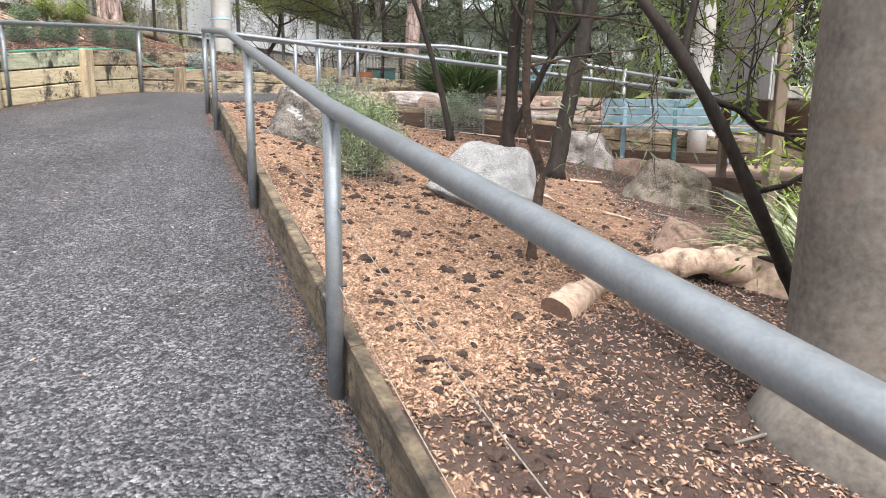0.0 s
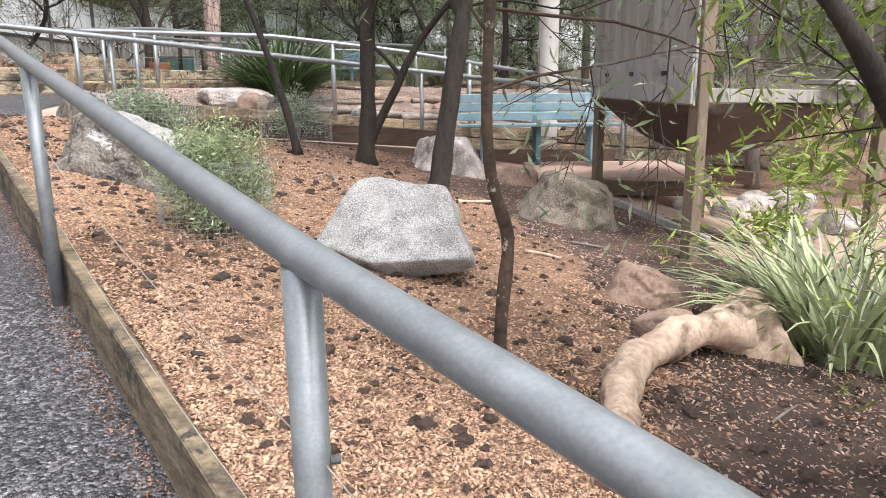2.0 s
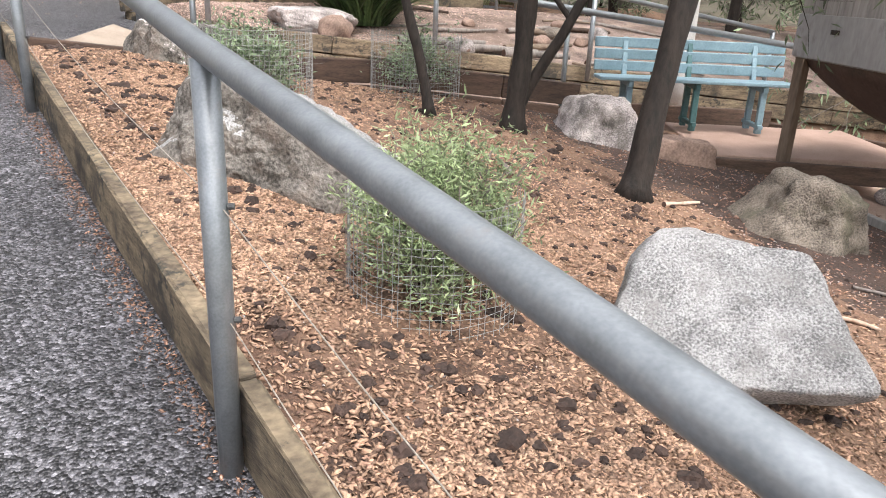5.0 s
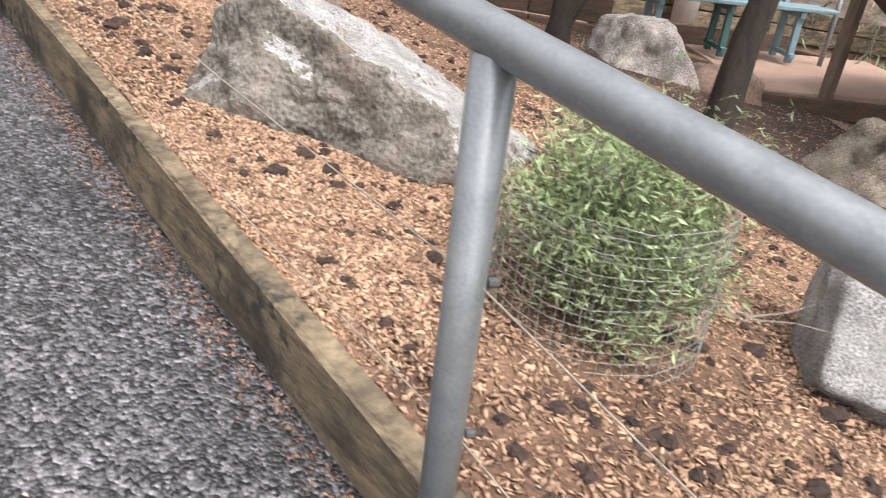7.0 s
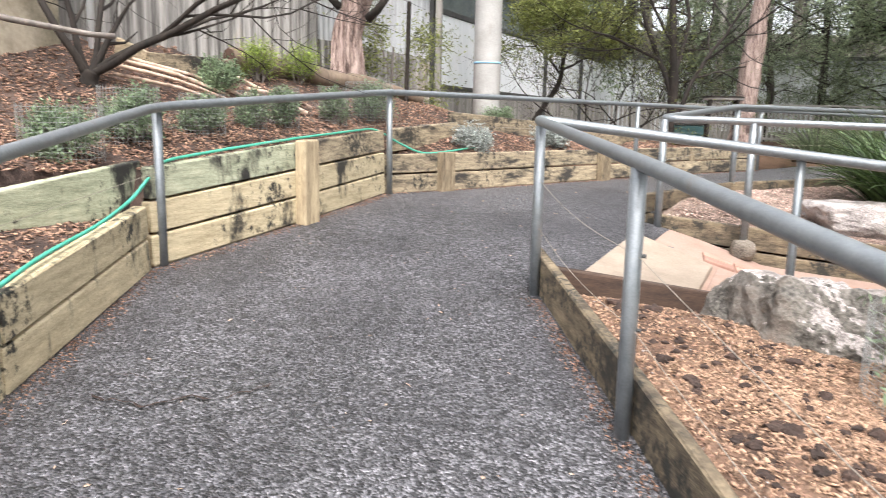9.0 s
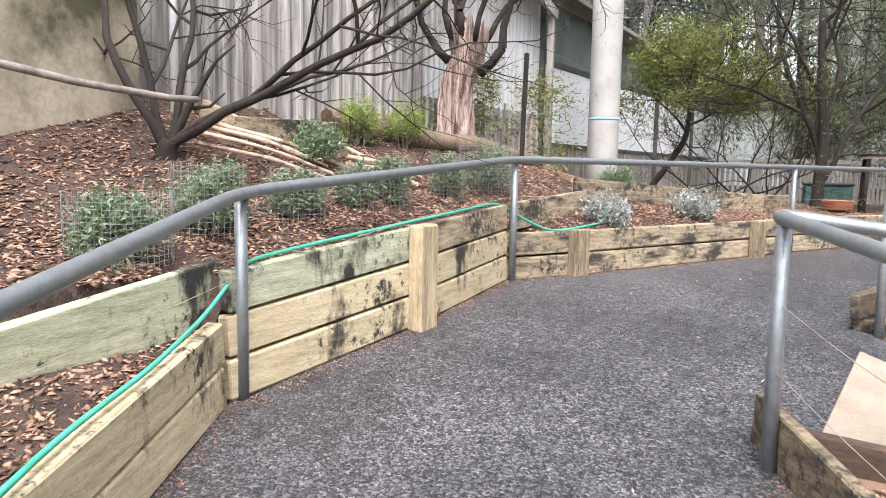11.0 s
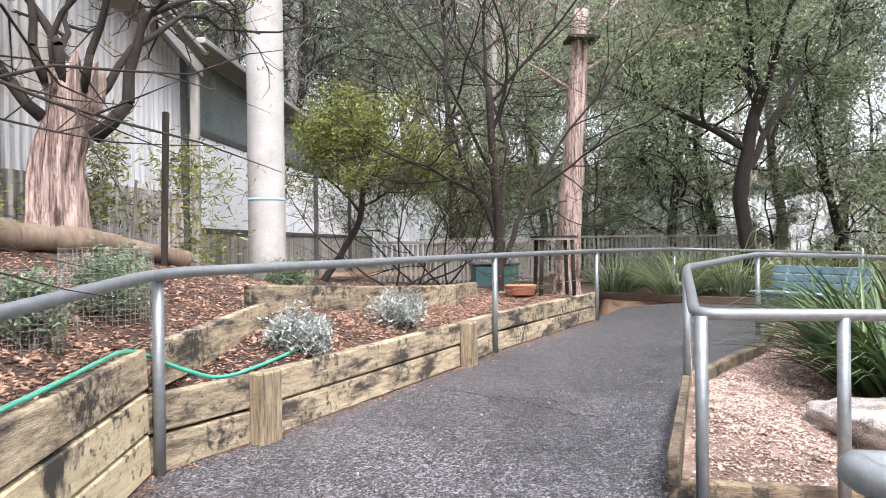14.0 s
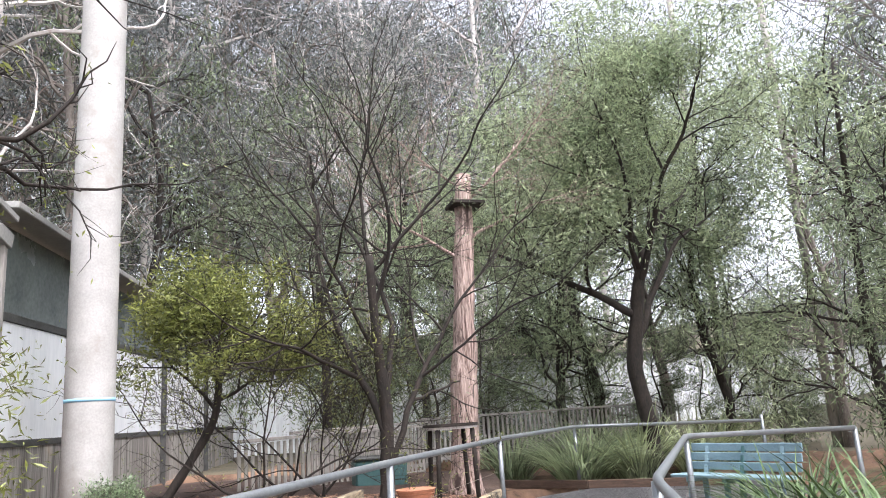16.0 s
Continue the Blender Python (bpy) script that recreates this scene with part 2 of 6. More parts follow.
M_chip_bed = mat("chip_soil", (0.07, 0.045, 0.035), (0.4, 0.295, 0.24), 3, 0.95, 0.9, 55, spots=(0.12, 0.08, 0.06), spot_scale=1.2, spot_edge=(0.45, 0.65), bump_dist=0.03, tight=(0.36, 0.64))
M_paver = mat("red_paver", (0.3, 0.16, 0.12), (0.5, 0.3, 0.23), 8, 0.88, 0.4, 70, rand=0.2, bump_dist=0.004)
M_teal = mat("teal_paint", (0.13, 0.205, 0.235), (0.24, 0.345, 0.39), 5, 0.6, 0.15, 60, rand=0.1, spots=(0.36, 0.43, 0.45), spot_scale=8, spot_edge=(0.64, 0.78))
M_teal_dark = mat("dark_teal_steel", (0.03, 0.09, 0.09), (0.07, 0.15, 0.15), 8, 0.55, 0.1, 60)
M_grey_timber = mat("grey_timber", (0.2, 0.185, 0.17), (0.42, 0.39, 0.36), 6, 0.88, 0.5, 40, stretch=(1, 1, 0.15), rand=0.12, bump_dist=0.004)
M_sheet_grey = mat("weathered_sheet", (0.26, 0.25, 0.24), (0.42, 0.41, 0.4), 3, 0.6, 0.1, 30, stretch=(1, 1, 0.4), spots=(0.2, 0.185, 0.17), spot_scale=3)
M_post_timber = mat("brown_timber_post", (0.1, 0.07, 0.05), (0.24, 0.18, 0.13), 8, 0.88, 0.5, 40, stretch=(1, 1, 0.2), bump_dist=0.004)
M_brown_board = mat("brown_board", (0.07, 0.045, 0.035), (0.14, 0.09, 0.07), 5, 0.8, 0.2, 40)
M_corr = mat("corrugated_steel", (0.14, 0.13, 0.12), (0.43, 0.405, 0.38), 1.6, 0.6, 0.05, 8, stretch=(5, 5, 0.25), metal=0.15, spots=(0.52, 0.4, 0.3), spot_scale=0.8, spot_edge=(0.55, 0.72), tight=(0.4, 0.6))
M_white_sheet = mat("white_sheet", (0.68, 0.71, 0.73), (0.84, 0.86, 0.87), 2, 0.5, 0.0, 12, stretch=(3, 3, 0.4), spots=(0.42, 0.4, 0.35), spot_scale=1.2, spot_edge=(0.62, 0.78))
M_old_sheet = mat("aged_sheet", (0.34, 0.345, 0.35), (0.62, 0.63, 0.635), 2, 0.55, 0.0, 12, stretch=(6, 6, 0.3), spots=(0.36, 0.3, 0.24), spot_scale=1.0, spot_edge=(0.5, 0.75))
M_steel_dark = mat("dark_steel", (0.05, 0.05, 0.05), (0.12, 0.12, 0.115), 6, 0.6, 0.1, 50, metal=0.3)
M_roof = mat("shed_roof", (0.2, 0.2, 0.19), (0.34, 0.33, 0.31), 3, 0.6, 0.1, 30)
M_blue = mat("blue_tape", (0.25, 0.5, 0.68), (0.33, 0.58, 0.75), 10, 0.6, 0, 60)
M_hose = mat("green_hose", (0.05, 0.35, 0.24), (0.09, 0.45, 0.32), 10, 0.5, 0, 60)
M_terracotta = mat("terracotta", (0.42, 0.18, 0.1), (0.55, 0.26, 0.16), 10, 0.8, 0.2, 60)
M_stone_pier = mat("rendered_pier", (0.09, 0.078, 0.066), (0.23, 0.205, 0.175), 4, 0.9, 0.6, 40, spots=(0.2, 0.145, 0.105), spot_scale=2.2, bump_dist=0.008)
M_leaf_gum = leaf_mat("gum_leaf", (0.1, 0.13, 0.075), (0.31, 0.37, 0.23), 0.5)
M_leaf_lush = leaf_mat("lush_leaf", (0.2, 0.26, 0.15), (0.5, 0.56, 0.36), 0.6)
M_leaf_fresh = leaf_mat("fresh_shrub_leaf", (0.2, 0.27, 0.13), (0.42, 0.5, 0.28), 0.3)
M_leaf_grey = leaf_mat("grey_gum_leaf", (0.06, 0.068, 0.065), (0.26, 0.28, 0.27), 0.3)
M_leaf_bright = leaf_mat("bright_leaf", (0.14, 0.22, 0.04), (0.38, 0.46, 0.1), 0.35)
M_leaf_olive = leaf_mat("olive_leaf", (0.11, 0.135, 0.035), (0.3, 0.32, 0.09), 0.3)
M_leaf_shrub = leaf_mat("shrub_leaf", (0.11, 0.16, 0.09), (0.28, 0.36, 0.21))
M_leaf_silver = leaf_mat("silver_leaf", (0.28, 0.31, 0.28), (0.5, 0.53, 0.5), 0.15)
M_blade = leaf_mat("strap_leaf", (0.025, 0.05, 0.018), (0.12, 0.18, 0.065), 0.2)
M_blade_pale = leaf_mat("pale_strap_leaf", (0.2, 0.24, 0.12), (0.42, 0.46, 0.28), 0.2)


# ---- small builders ----
def part(name, bm, material, parent=None, label=""):
    me = bpy.data.meshes.new(name)
    bm.to_mesh(me)
    bm.free()
    me.materials.append(material)
    ob = new(name, me)
    if parent is not None:
        ob.parent = parent
    if label:
        ob["label"] = label
    return ob


def part_raw(name, verts, faces, material, parent=None, label="", smooth=False):
    me = bpy.data.meshes.new(name)
    me.from_pydata([tuple(v) for v in verts], [], faces)
    me.materials.append(material)
    if smooth:
        me.polygons.foreach_set("use_smooth", [True] * len(me.polygons))
    me.update()
    ob = new(name, me)
    if parent is not None:
        ob.parent = parent
    if label:
        ob["label"] = label
    return ob


def empty(name, x, y, z, label, category, group="", kind=""):
    ob = new(name)
    ob.location = (x, y, z)
    bpy.context.view_layer.update()
    return tagged(ob, label, category, group, kind)


def adopt(ob, child):
    """Parents child to ob without moving it (children are built in world places)."""
    child.parent = ob
    child.matrix_parent_inverse = Matrix.Translation(-Vector(ob.location))
    return child


def rough_box(bm, m, sx, sy, sz, bevel=0.006, wob=0.0, seed=0):
    """A bevelled box of full size sx, sy, sz, centred, put in place by the matrix m."""
    b = bmesh.new()
    bmesh.ops.create_cube(b, size=1.0, matrix=Matrix.Diagonal((sx, sy, sz, 1)))
    if bevel:
        bmesh.ops.bevel(b, geom=b.edges[:], offset=bevel, segments=1, affect='EDGES')
    rr = random.Random(seed)
    for v in b.verts:
        if wob:
            v.co += Vector((rr.uniform(-wob, wob), rr.uniform(-wob, wob), rr.uniform(-wob, wob)))
        v.co = m @ v.co
    tmp = bpy.data.meshes.new("tmp")
    b.to_mesh(tmp)
    b.free()
    bm.from_mesh(tmp)
    bpy.data.meshes.remove(tmp)
    return bm


def beam(bm, p, q, w, h, bevel=0.006, wob=0.0, seed=0):
    """A board from p to q (its centre line), w thick sideways, h high."""
    p, q = Vector(p), Vector(q)
    d = q - p
    x = d.normalized()
    y = Vector((0, 0, 1)).cross(x)
    if y.length < 1e-4:
        y = Vector((0, 1, 0))
    y.normalize()
    z = x.cross(y)
    m = Matrix((x, y, z)).transposed().to_4x4()
    m.translation = (p + q) / 2
    return rough_box(bm, m, d.length, w, h, bevel, wob, seed)


def tube(pts, radii, sides=10, cap=True):
    """Verts and faces of a swept tube through pts."""
    pts = [Vector(p) for p in pts]
    n = len(pts)
    if not hasattr(radii, "__len__"):
        radii = [radii] * n
    verts, faces = [], []
    up = None
    for i in range(n):
        d = (pts[min(i + 1, n - 1)] - pts[max(i - 1, 0)]).normalized()
        if up is None:
            up = Vector((0, 0, 1)) if abs(d.z) < 0.9 else Vector((1, 0, 0))
        a = d.cross(up)
        if a.length < 1e-5:
            a = d.cross(Vector((0, 1, 0)))
        a.normalize()
        b = a.cross(d).normalized()
        up = b
        for k in range(sides):
            t = 2 * math.pi * k / sides
            verts.append(pts[i] + (a * math.cos(t) + b * math.sin(t)) * radii[i])
    for i in range(n - 1):
        for k in range(sides):
            k2 = (k + 1) % sides
            faces.append((i * sides + k, i * sides + k2, (i + 1) * sides + k2, (i + 1) * sides + k))
    if cap:
        faces.append(tuple(range(sides - 1, -1, -1)))
        faces.append(tuple((n - 1) * sides + k for k in range(sides)))
    return verts, faces


def add_to(store, vf):
    base = len(store[0])
    store[0].extend(vf[0])
    store[1].extend(tuple(i + base for i in f) for f in vf[1])


def pipe_path(pts, r=0.06, n=5):
    """Rounds the corners of a polyline for a bent pipe."""
    pts = [Vector(p) for p in pts]
    out = [pts[0]]
    for i in range(1, len(pts) - 1):
        a, b, c = pts[i - 1], pts[i], pts[i + 1]
        ra = min(r, (a - b).length * 0.4)
        rc = min(r, (c - b).length * 0.4)
        p, q = b + (a - b).normalized() * ra, b + (c - b).normalized() * rc
        for k in range(n + 1):
            t = k / n
            out.append(p * (1 - t) ** 2 + b * 2 * t * (1 - t) + q * t * t)
    out.append(pts[-1])
    return out


# ---- the lie of the land ----
EDGE_DIR = Vector((-0.352, 0.936, 0)).normalized()      # the ramp's heading
A0 = Vector((-0.683, 3.386, 0))                           # first rail post at the bed
_UZ = np.array([(-40, -1.2), (-8, -1.15), (-4, -0.95), (3.26, 0.02), (5.94, 0.39), (9.36, 0.78), (11.2, 0.93), (12.8, 1.12), (14.4, 1.21), (80, 1.21)])


def zpath(x, y):
    u = -0.352 * x + 0.936 * y
    return float(np.interp(u, _UZ[:, 0], _UZ[:, 1]))


def zcross(x, y):
    """The side path: level with the ramp where they meet, then sloping down."""
    z = 0.93 - 0.092 * (x + 3.3)
    xe = float(np.interp(y, [10.66, 12.8], [-3.42, -2.86]))
    k = min(1.0, max(0.0, (x - xe) / 1.1))
    return zpath(xe, min(max(y, 10.66), 12.86)) * (1 - k) + z * k


def zbed(x, y):
    return max(-0.07 - 0.17 * x + 0.075 * y, -0.45)


def edge_x(y):
    return A0.x - 0.376 * (y - A0.y)


# the retaining wall's foot, from behind the camera to the far corner
WALL = [(-2.1, -0.3), (-5.25, 8.45), (-5.86, 10.15), (-5.52, 11.6), (-5.42, 13.3), (-4.98, 13.85), (-3.47, 16.3), (-3.05, 17.1), (-1.0, 20.1)]


def poly_x(poly, y):
    return float(np.interp(y, [p[1] for p in poly], [p[0] for p in poly]))


def smooth01(t):
    t = min(1, max(0, t))
    return t * t * (3 - 2 * t)


BED2 = [(-2.86, 12.8), (-1.95, 14.75), (-0.5, 16.3), (0.5, 17.9), (3.0, 19.0)]   # its edge along the path


def upper_z(x, y):
    """The mulched garden behind the retaining wall."""
    n = 0.04 * noise.noise(Vector((x * 1.3, y * 1.3, 0))) + 0.015 * noise.noise(Vector((x * 5, y * 5, 3)))
    wx = poly_x(WALL, y) if y < 20.1 else -1.0 + (y - 20.1) * 0.35
    d = max(0.0, wx - x)
    base = zpath(wx, y) + (0.6 if y < 13.3 else 0.36)
    if y < 10.2:
        base = zpath(wx, y) + (0.36 if d < 0.38 * (10.3 - y) + 0.1 else 0.62)
    slope = float(np.interp(y, [6, 9, 14, 15.5, 18, 24], [0.2, 0.33, 0.38, 0.33, 0.1, 0.05]))
    if y > 20.1:
        base = 1.5
    return base - 0.02 + slope * min(d, 4.5) + n


def bed_z(x, y):
    n = 0.03 * noise.noise(Vector((x * 1.3, y * 1.3, 0))) + 0.014 * noise.noise(Vector((x * 6, y * 6, 3)))
    ex = edge_x(y)
    z = min(zbed(x, y), zpath(ex, y) + 0.2 + 0.02 * (x - ex), zcross(x, 10.6) + 0.03 + 0.24 * max(0, 10.55 - y) if x < 1.5 else 9)
    return z - 0.015 + n


def bed2_front(x):
    return 1.2 - 0.09 * (x + 2.82)


def bed2_z(x, y):
    """The next bed: falling with the side path along its front, level along the main path and farther back."""
    n = 0.03 * noise.noise(Vector((x * 1.3, y * 1.3, 0))) + 0.014 * noise.noise(Vector((x * 6, y * 6, 3)))
    k = max(smooth01((y - 13.2) / 3.6), smooth01(1 - (x - poly_x(BED2, y)) / 1.6))
    z = (bed2_front(x) - 0.06) * (1 - k) + (1.28 - 0.03 * max(0, x)) * k
    return min(1.28, z, bed2_front(x) - 0.07 + 0.35 * max(0.0, y - 13.0)) + n * min(1.0, 0.3 + (y - 12.9))


def ground_z(x, y):
    far = smooth01((math.hypot(x, y - 10) - 22) / 40)
    hill = far * (9.0 + 3 * noise.noise(Vector((x * 0.02, y * 0.02, 7))))
    wx = poly_x(WALL, y) if y < 20.1 else -1.0 + (y - 20.1) * 0.35
    if x < wx:
        return (upper_z(x, y) if x < wx - 6.2 or y > 26 else zpath(wx, y) - 0.35) + hill
    if y < 10.6:
        return (zpath(x, y) - 0.2 if x < edge_x(y) else min(zbed(x, y) - 0.3, zpath(edge_x(y), y) - 0.2)) + hill
    if y < 12.95 and x > -3.5:
        return (min(zcross(x, y), 1.2) - 0.35 if x < 1.7 else zbed(x, 10.6) + 0.03 * noise.noise(Vector((x, y, 0)) * 2)) + hill
    if x > (poly_x(BED2, y) if y < 19 else 3.0 + (y - 19) * 2) and y < 19:
        return min(0.5, bed2_z(x, y) - 0.3) + hill
    if y > 23.2 + 0.1 * x:
        return 1.2 + hill + 0.04 * noise.noise(Vector((x, y, 0)) * 2)
    return min(0.95, zpath(x, y) - 0.2) + hill


def axis(lo, hi, step, reach):
    mid = list(np.arange(lo, hi + 1e-6, step))
    out, s = [], step
    v = hi
    while v < reach:
        s *= 1.35
        v += s
        out.append(v)
    neg, s, v = [], step, lo
    while v > -reach:
        s *= 1.35
        v -= s
        neg.append(v)
    return neg[::-1] + mid + out


def build_ground():
    xs, ys = axis(-8, 6, 0.13, 900), axis(-3, 23, 0.13, 900)
    verts = [(x, y, ground_z(x, y)) for y in ys for x in xs]
    w = len(xs)
    faces = [(j * w + i, j * w + i + 1, (j + 1) * w + i + 1, (j + 1) * w + i) for j in range(len(ys) - 1) for i in range(w - 1)]
    ob = part_raw("ground", verts, faces, M_soil, smooth=True)
    ob.data.materials.append(M_forest_floor)
    idx = [1 if math.hypot(verts[f[0]][0], verts[f[0]][1] - 10) > 17 else 0 for f in faces]
    ob.data.polygons.foreach_set("material_index", idx)
    return tagged(ob, "brown garden soil with pale dry patches", "ground", kind="structure")


build_ground()


def strip(name, left, right, zf, material, across=10, lift=0.0):
    verts, faces = [], []
    for (lx, ly), (rx, ry) in zip(left, right):
        for k in range(across + 1):
            t = k / across
            x, y = lx * (1 - t) + rx * t, ly * (1 - t) + ry * t
            verts.append((x, y, zf(x, y) + lift + 0.006 * noise.noise(Vector((x * 2, y * 2, 9)))))
    w = across + 1
    faces = [(j * w + i, j * w + i + 1, (j + 1) * w + i + 1, (j + 1) * w + i) for j in range(len(left) - 1) for i in range(across)]
    return part_raw(name, verts, faces, material, smooth=True)


def along(poly, n):
    p = np.array(poly, float)
    s = np.r_[0, np.cumsum(np.linalg.norm(np.diff(p, axis=0), axis=1))]
    t = np.linspace(0, s[-1], n)
    return [(float(np.interp(v, s, p[:, 0])), float(np.interp(v, s, p[:, 1]))) for v in t]


_left = along([(0.2, -9.0)] + WALL + [(0.2, 22.2), (4.0, 23.6)], 120)
_right = along([(3.95, -9.0), (edge_x(3.0) + 0.06, 3.0), (-3.38, 10.66), (-2.86, 12.8), (-1.95, 14.75), (-0.5, 16.3), (0.5, 17.9), (4.0, 19.5)], 120)
path_ob = tagged(strip("path", _left, _right, zpath, M_asphalt, 14), "grey exposed-aggregate asphalt footpath ramp", "path", kind="structure")
_cl = along([(-3.42, 10.66), (1.6, 10.6)], 30)
_cr = along([(-2.86, 12.86), (1.6, 12.9)], 30)
_bl = along([(edge_x(-5) + 0.1, -5), (edge_x(10.62) + 0.1, 10.62)], 150)
_br = [(9.0, y) for x, y in _bl]
bed_ob = tagged(strip("garden_bed", _bl, _br, bed_z, M_soil, 110), "sloping garden bed of brown soil and wood chips", "garden bed", kind="structure")


def moist(x, y):
    """0 where the bed is dry and chipped, 1 where bare moist soil shows."""
    line = float(np.interp(y, [2.0, 2.8, 3.6, 4.3, 4.9, 6.5, 8.0, 10.5], [-0.3, -0.28, 0.0, 0.45, 0.95, 1.35, 1.25, 0.9]))
    return smooth01((x - line) / 0.5 + 0.5 + 0.9 * noise.noise(Vector((x * 2.2, y * 2.2, 4))))


bed_ob.data.materials.append(M_soil_dark)
bed_ob.data.materials.append(M_sand)
bed_ob.data.polygons.foreach_set("material_index", [2 if p.center.x > 3.0 and p.center.y > 6.6 + 0.4 * noise.noise(p.center * 2) else 1 if moist(p.center.x, p.center.y) > 0.5 else 0 for p in bed_ob.data.polygons])
_ul = [(max(-14, x - 7.0), y) for x, y in along(WALL[1:] + [(-0.2, 22.2), (0.6, 25)], 150)]
_ur = [(x - 0.05, y) for x, y in along(WALL[1:] + [(-0.2, 22.2), (0.6, 25)], 150)]
tagged(strip("upper_garden", _ul, _ur, upper_z, M_soil_dark, 70), "mulched upper garden behind the retaining wall", "garden bed", kind="structure")
_2l = [(x + 0.05, y) for x, y in along([(-2.8, 12.98)] + BED2[1:], 60)]
_2r = [(9.0, y) for x, y in _2l]
tagged(strip("next_garden_bed", _2l, _2r, bed2_z, M_chip_bed, 60), "garden bed of pale wood chips beside the path", "garden bed", kind="structure")
side_ob = tagged(strip("cross_path", _cl, _cr, zcross, M_slab, 8, 0.0), "pinkish concrete side path sloping down", "path", kind="structure")
side_ob.data.materials.append(M_asphalt)
side_ob.data.polygons.foreach_set("material_index", [1 if p.center.x < -2.75 + 0.12 * (p.center.y - 11) else 0 for p in side_ob.data.polygons])


# ---- sleepers ----
def sleeper_run(name, pts, tops, rows, h, material, label, thick=0.06, length=2.4, side=1, gap=0.004, mats=None):
    """A low timber wall along pts: rows of boards h high below the top heights; each board an object."""
    wall = empty(name, pts[0][0], pts[0][1], tops[0], label, "retaining wall", kind="structure")
    k = 0
    for i in range(len(pts) - 1):
        p, q = Vector((*pts[i], tops[i])), Vector((*pts[i + 1], tops[i + 1]))
        L = (q - p).length
        m = max(1, round(L / length))
        for r in range(rows):
            for j in range(m):
                a, b = p.lerp(q, j / m), p.lerp(q, (j + 1) / m)
                d = (b - a).normalized() * gap
                dz = Vector((0, 0, -h * (r + 0.5)))
                bm = bmesh.new()
                beam(bm, a + d + dz, b - d + dz, thick * (1 + 0.12 * ((k * 7) % 3)), h - 0.015, 0.01, 0.004, k)
                mt = (M_sleeper if r == 0 and i > 0 and rows == 3 else mats[r % len(mats)]) if mats else material
                adopt(wall, part("board", bm, mt))
                k += 1
    return wall


def rail_post(name_parent, x, y, z0, z1, r=0.03, material=None, tilt=(0, 0)):
    v, f = tube([(x, y, z0 - 0.05), (x + tilt[0], y + tilt[1], z1)], r, 12)
    return adopt(name_parent, part_raw("post", v, f, material or M_galv, smooth=True))


def pipe_rail(parent, pts, r=0.03, bend=0.12):
    v, f = tube(pipe_path(pts, bend), r, 12)
    return adopt(parent, part_raw("rail", v, f, M_galv, smooth=True))


# ramp edge of the garden bed
_n = Vector((0.936, 0.352, 0))
_ep = [A0 + EDGE_DIR * d + _n * 0.065 for d in (-9.6, -7.2, -4.8, -2.4, -0.05, 2.6, 4.27, 6.1, 7.95)]
sleeper_run("bed_edging", [(p.x, p.y) for p in _ep], [zpath(p.x, p.y) + 0.235 for p in _ep], 1, 0.26, M_edge,
            "weathered grey-brown timber sleeper edging of the garden bed", 0.055, 3.0)
_bx = [(-3.32, 10.66), (-2.3, 10.66), (-0.5, 10.6), (0.7, 10.55), (1.45, 10.5)]
sleeper_run("bed_back_edging", _bx, [zcross(x, y) + (0.17 if x < -2 else 0.3) for x, y in _bx], 2, 0.22, M_sleeper_dark,
            "dark brown timber sleeper edging behind the garden bed", 0.06, 2.4)
_b2 = [(-2.82, 12.95), (-0.6, 12.95), (1.6, 12.95), (4.0, 12.95), (9.0, 12.95)]
sleeper_run("bed_front_edging", _b2, [bed2_front(x) for x, y in _b2], 2, 0.21, M_edge, "weathered brown timber sleeper edging of the next bed", 0.06, 2.4)
_b3 = [(x + 0.04, y) for x, y in BED2]
sleeper_run("bed_side_edging", _b3, [1.37] * len(_b3), 1, 0.18, M_edge, "weathered timber edging beside the path", 0.06, 2.6)

# retaining wall on the uphill side
_w1 = [(-5.86, 10.2), (-5.5, 11.65), (-5.42, 13.3)]
sleeper_run("retaining_wall", _w1, [zpath(x, y) + 0.655 for x, y in _w1], 3, 0.22, M_sleeper_pale,
            "pale treated-pine sleeper retaining wall with black water stains", 0.075, 2.4, mats=[M_sleeper_green, M_sleeper_pale, M_sleeper_pale])
_w2 = [(-5.42, 13.3), (-4.98, 13.85), (-3.47, 16.3), (-3.05, 17.1), (-1.0, 20.1)]
sleeper_run("retaining_wall", _w2, [1.61, 1.62, 1.63, 1.63, 1.63], 2, 0.21, M_sleeper, "two-board weathered sleeper retaining wall", 0.075, 2.4, mats=[M_sleeper, M_sleeper])
_w0 = [(-3.6, 4.0), (-5.25, 8.45), (-5.86, 10.15)]
sleeper_run("retaining_wall", _w0, [zpath(x, y) + 0.43 for x, y in _w0], 2, 0.22, M_sleeper_pale, "low stained sleeper retaining wall", 0.075, 2.4)
_w00 = [(-5.9, 8.2), (-5.98, 10.3)]
sleeper_run("upper_edging", _w00, [zpath(x, y) + 0.68 for x, y in _w00], 1, 0.32, M_sleeper_green, "green-tinged upper sleeper", 0.07, 2.6)
_w3 = [(-5.38, 13.42), (-5.05, 15.0)]
sleeper_run("upper_edging", _w3, [1.87, 1.96], 1, 0.25, M_sleeper, "dark-stained upper sleeper running uphill", 0.07, 2.6)
_w4 = [(-5.2, 15.05), (-3.8, 17.2), (-3.3, 18.3), (-2.9, 19.3)]
sleeper_run("upper_tier_edging", _w4, [2.08, 1.93, 1.88, 1.86], 1, 0.36, M_sleeper, "weathered upper tier sleeper edging", 0.07, 2.8)


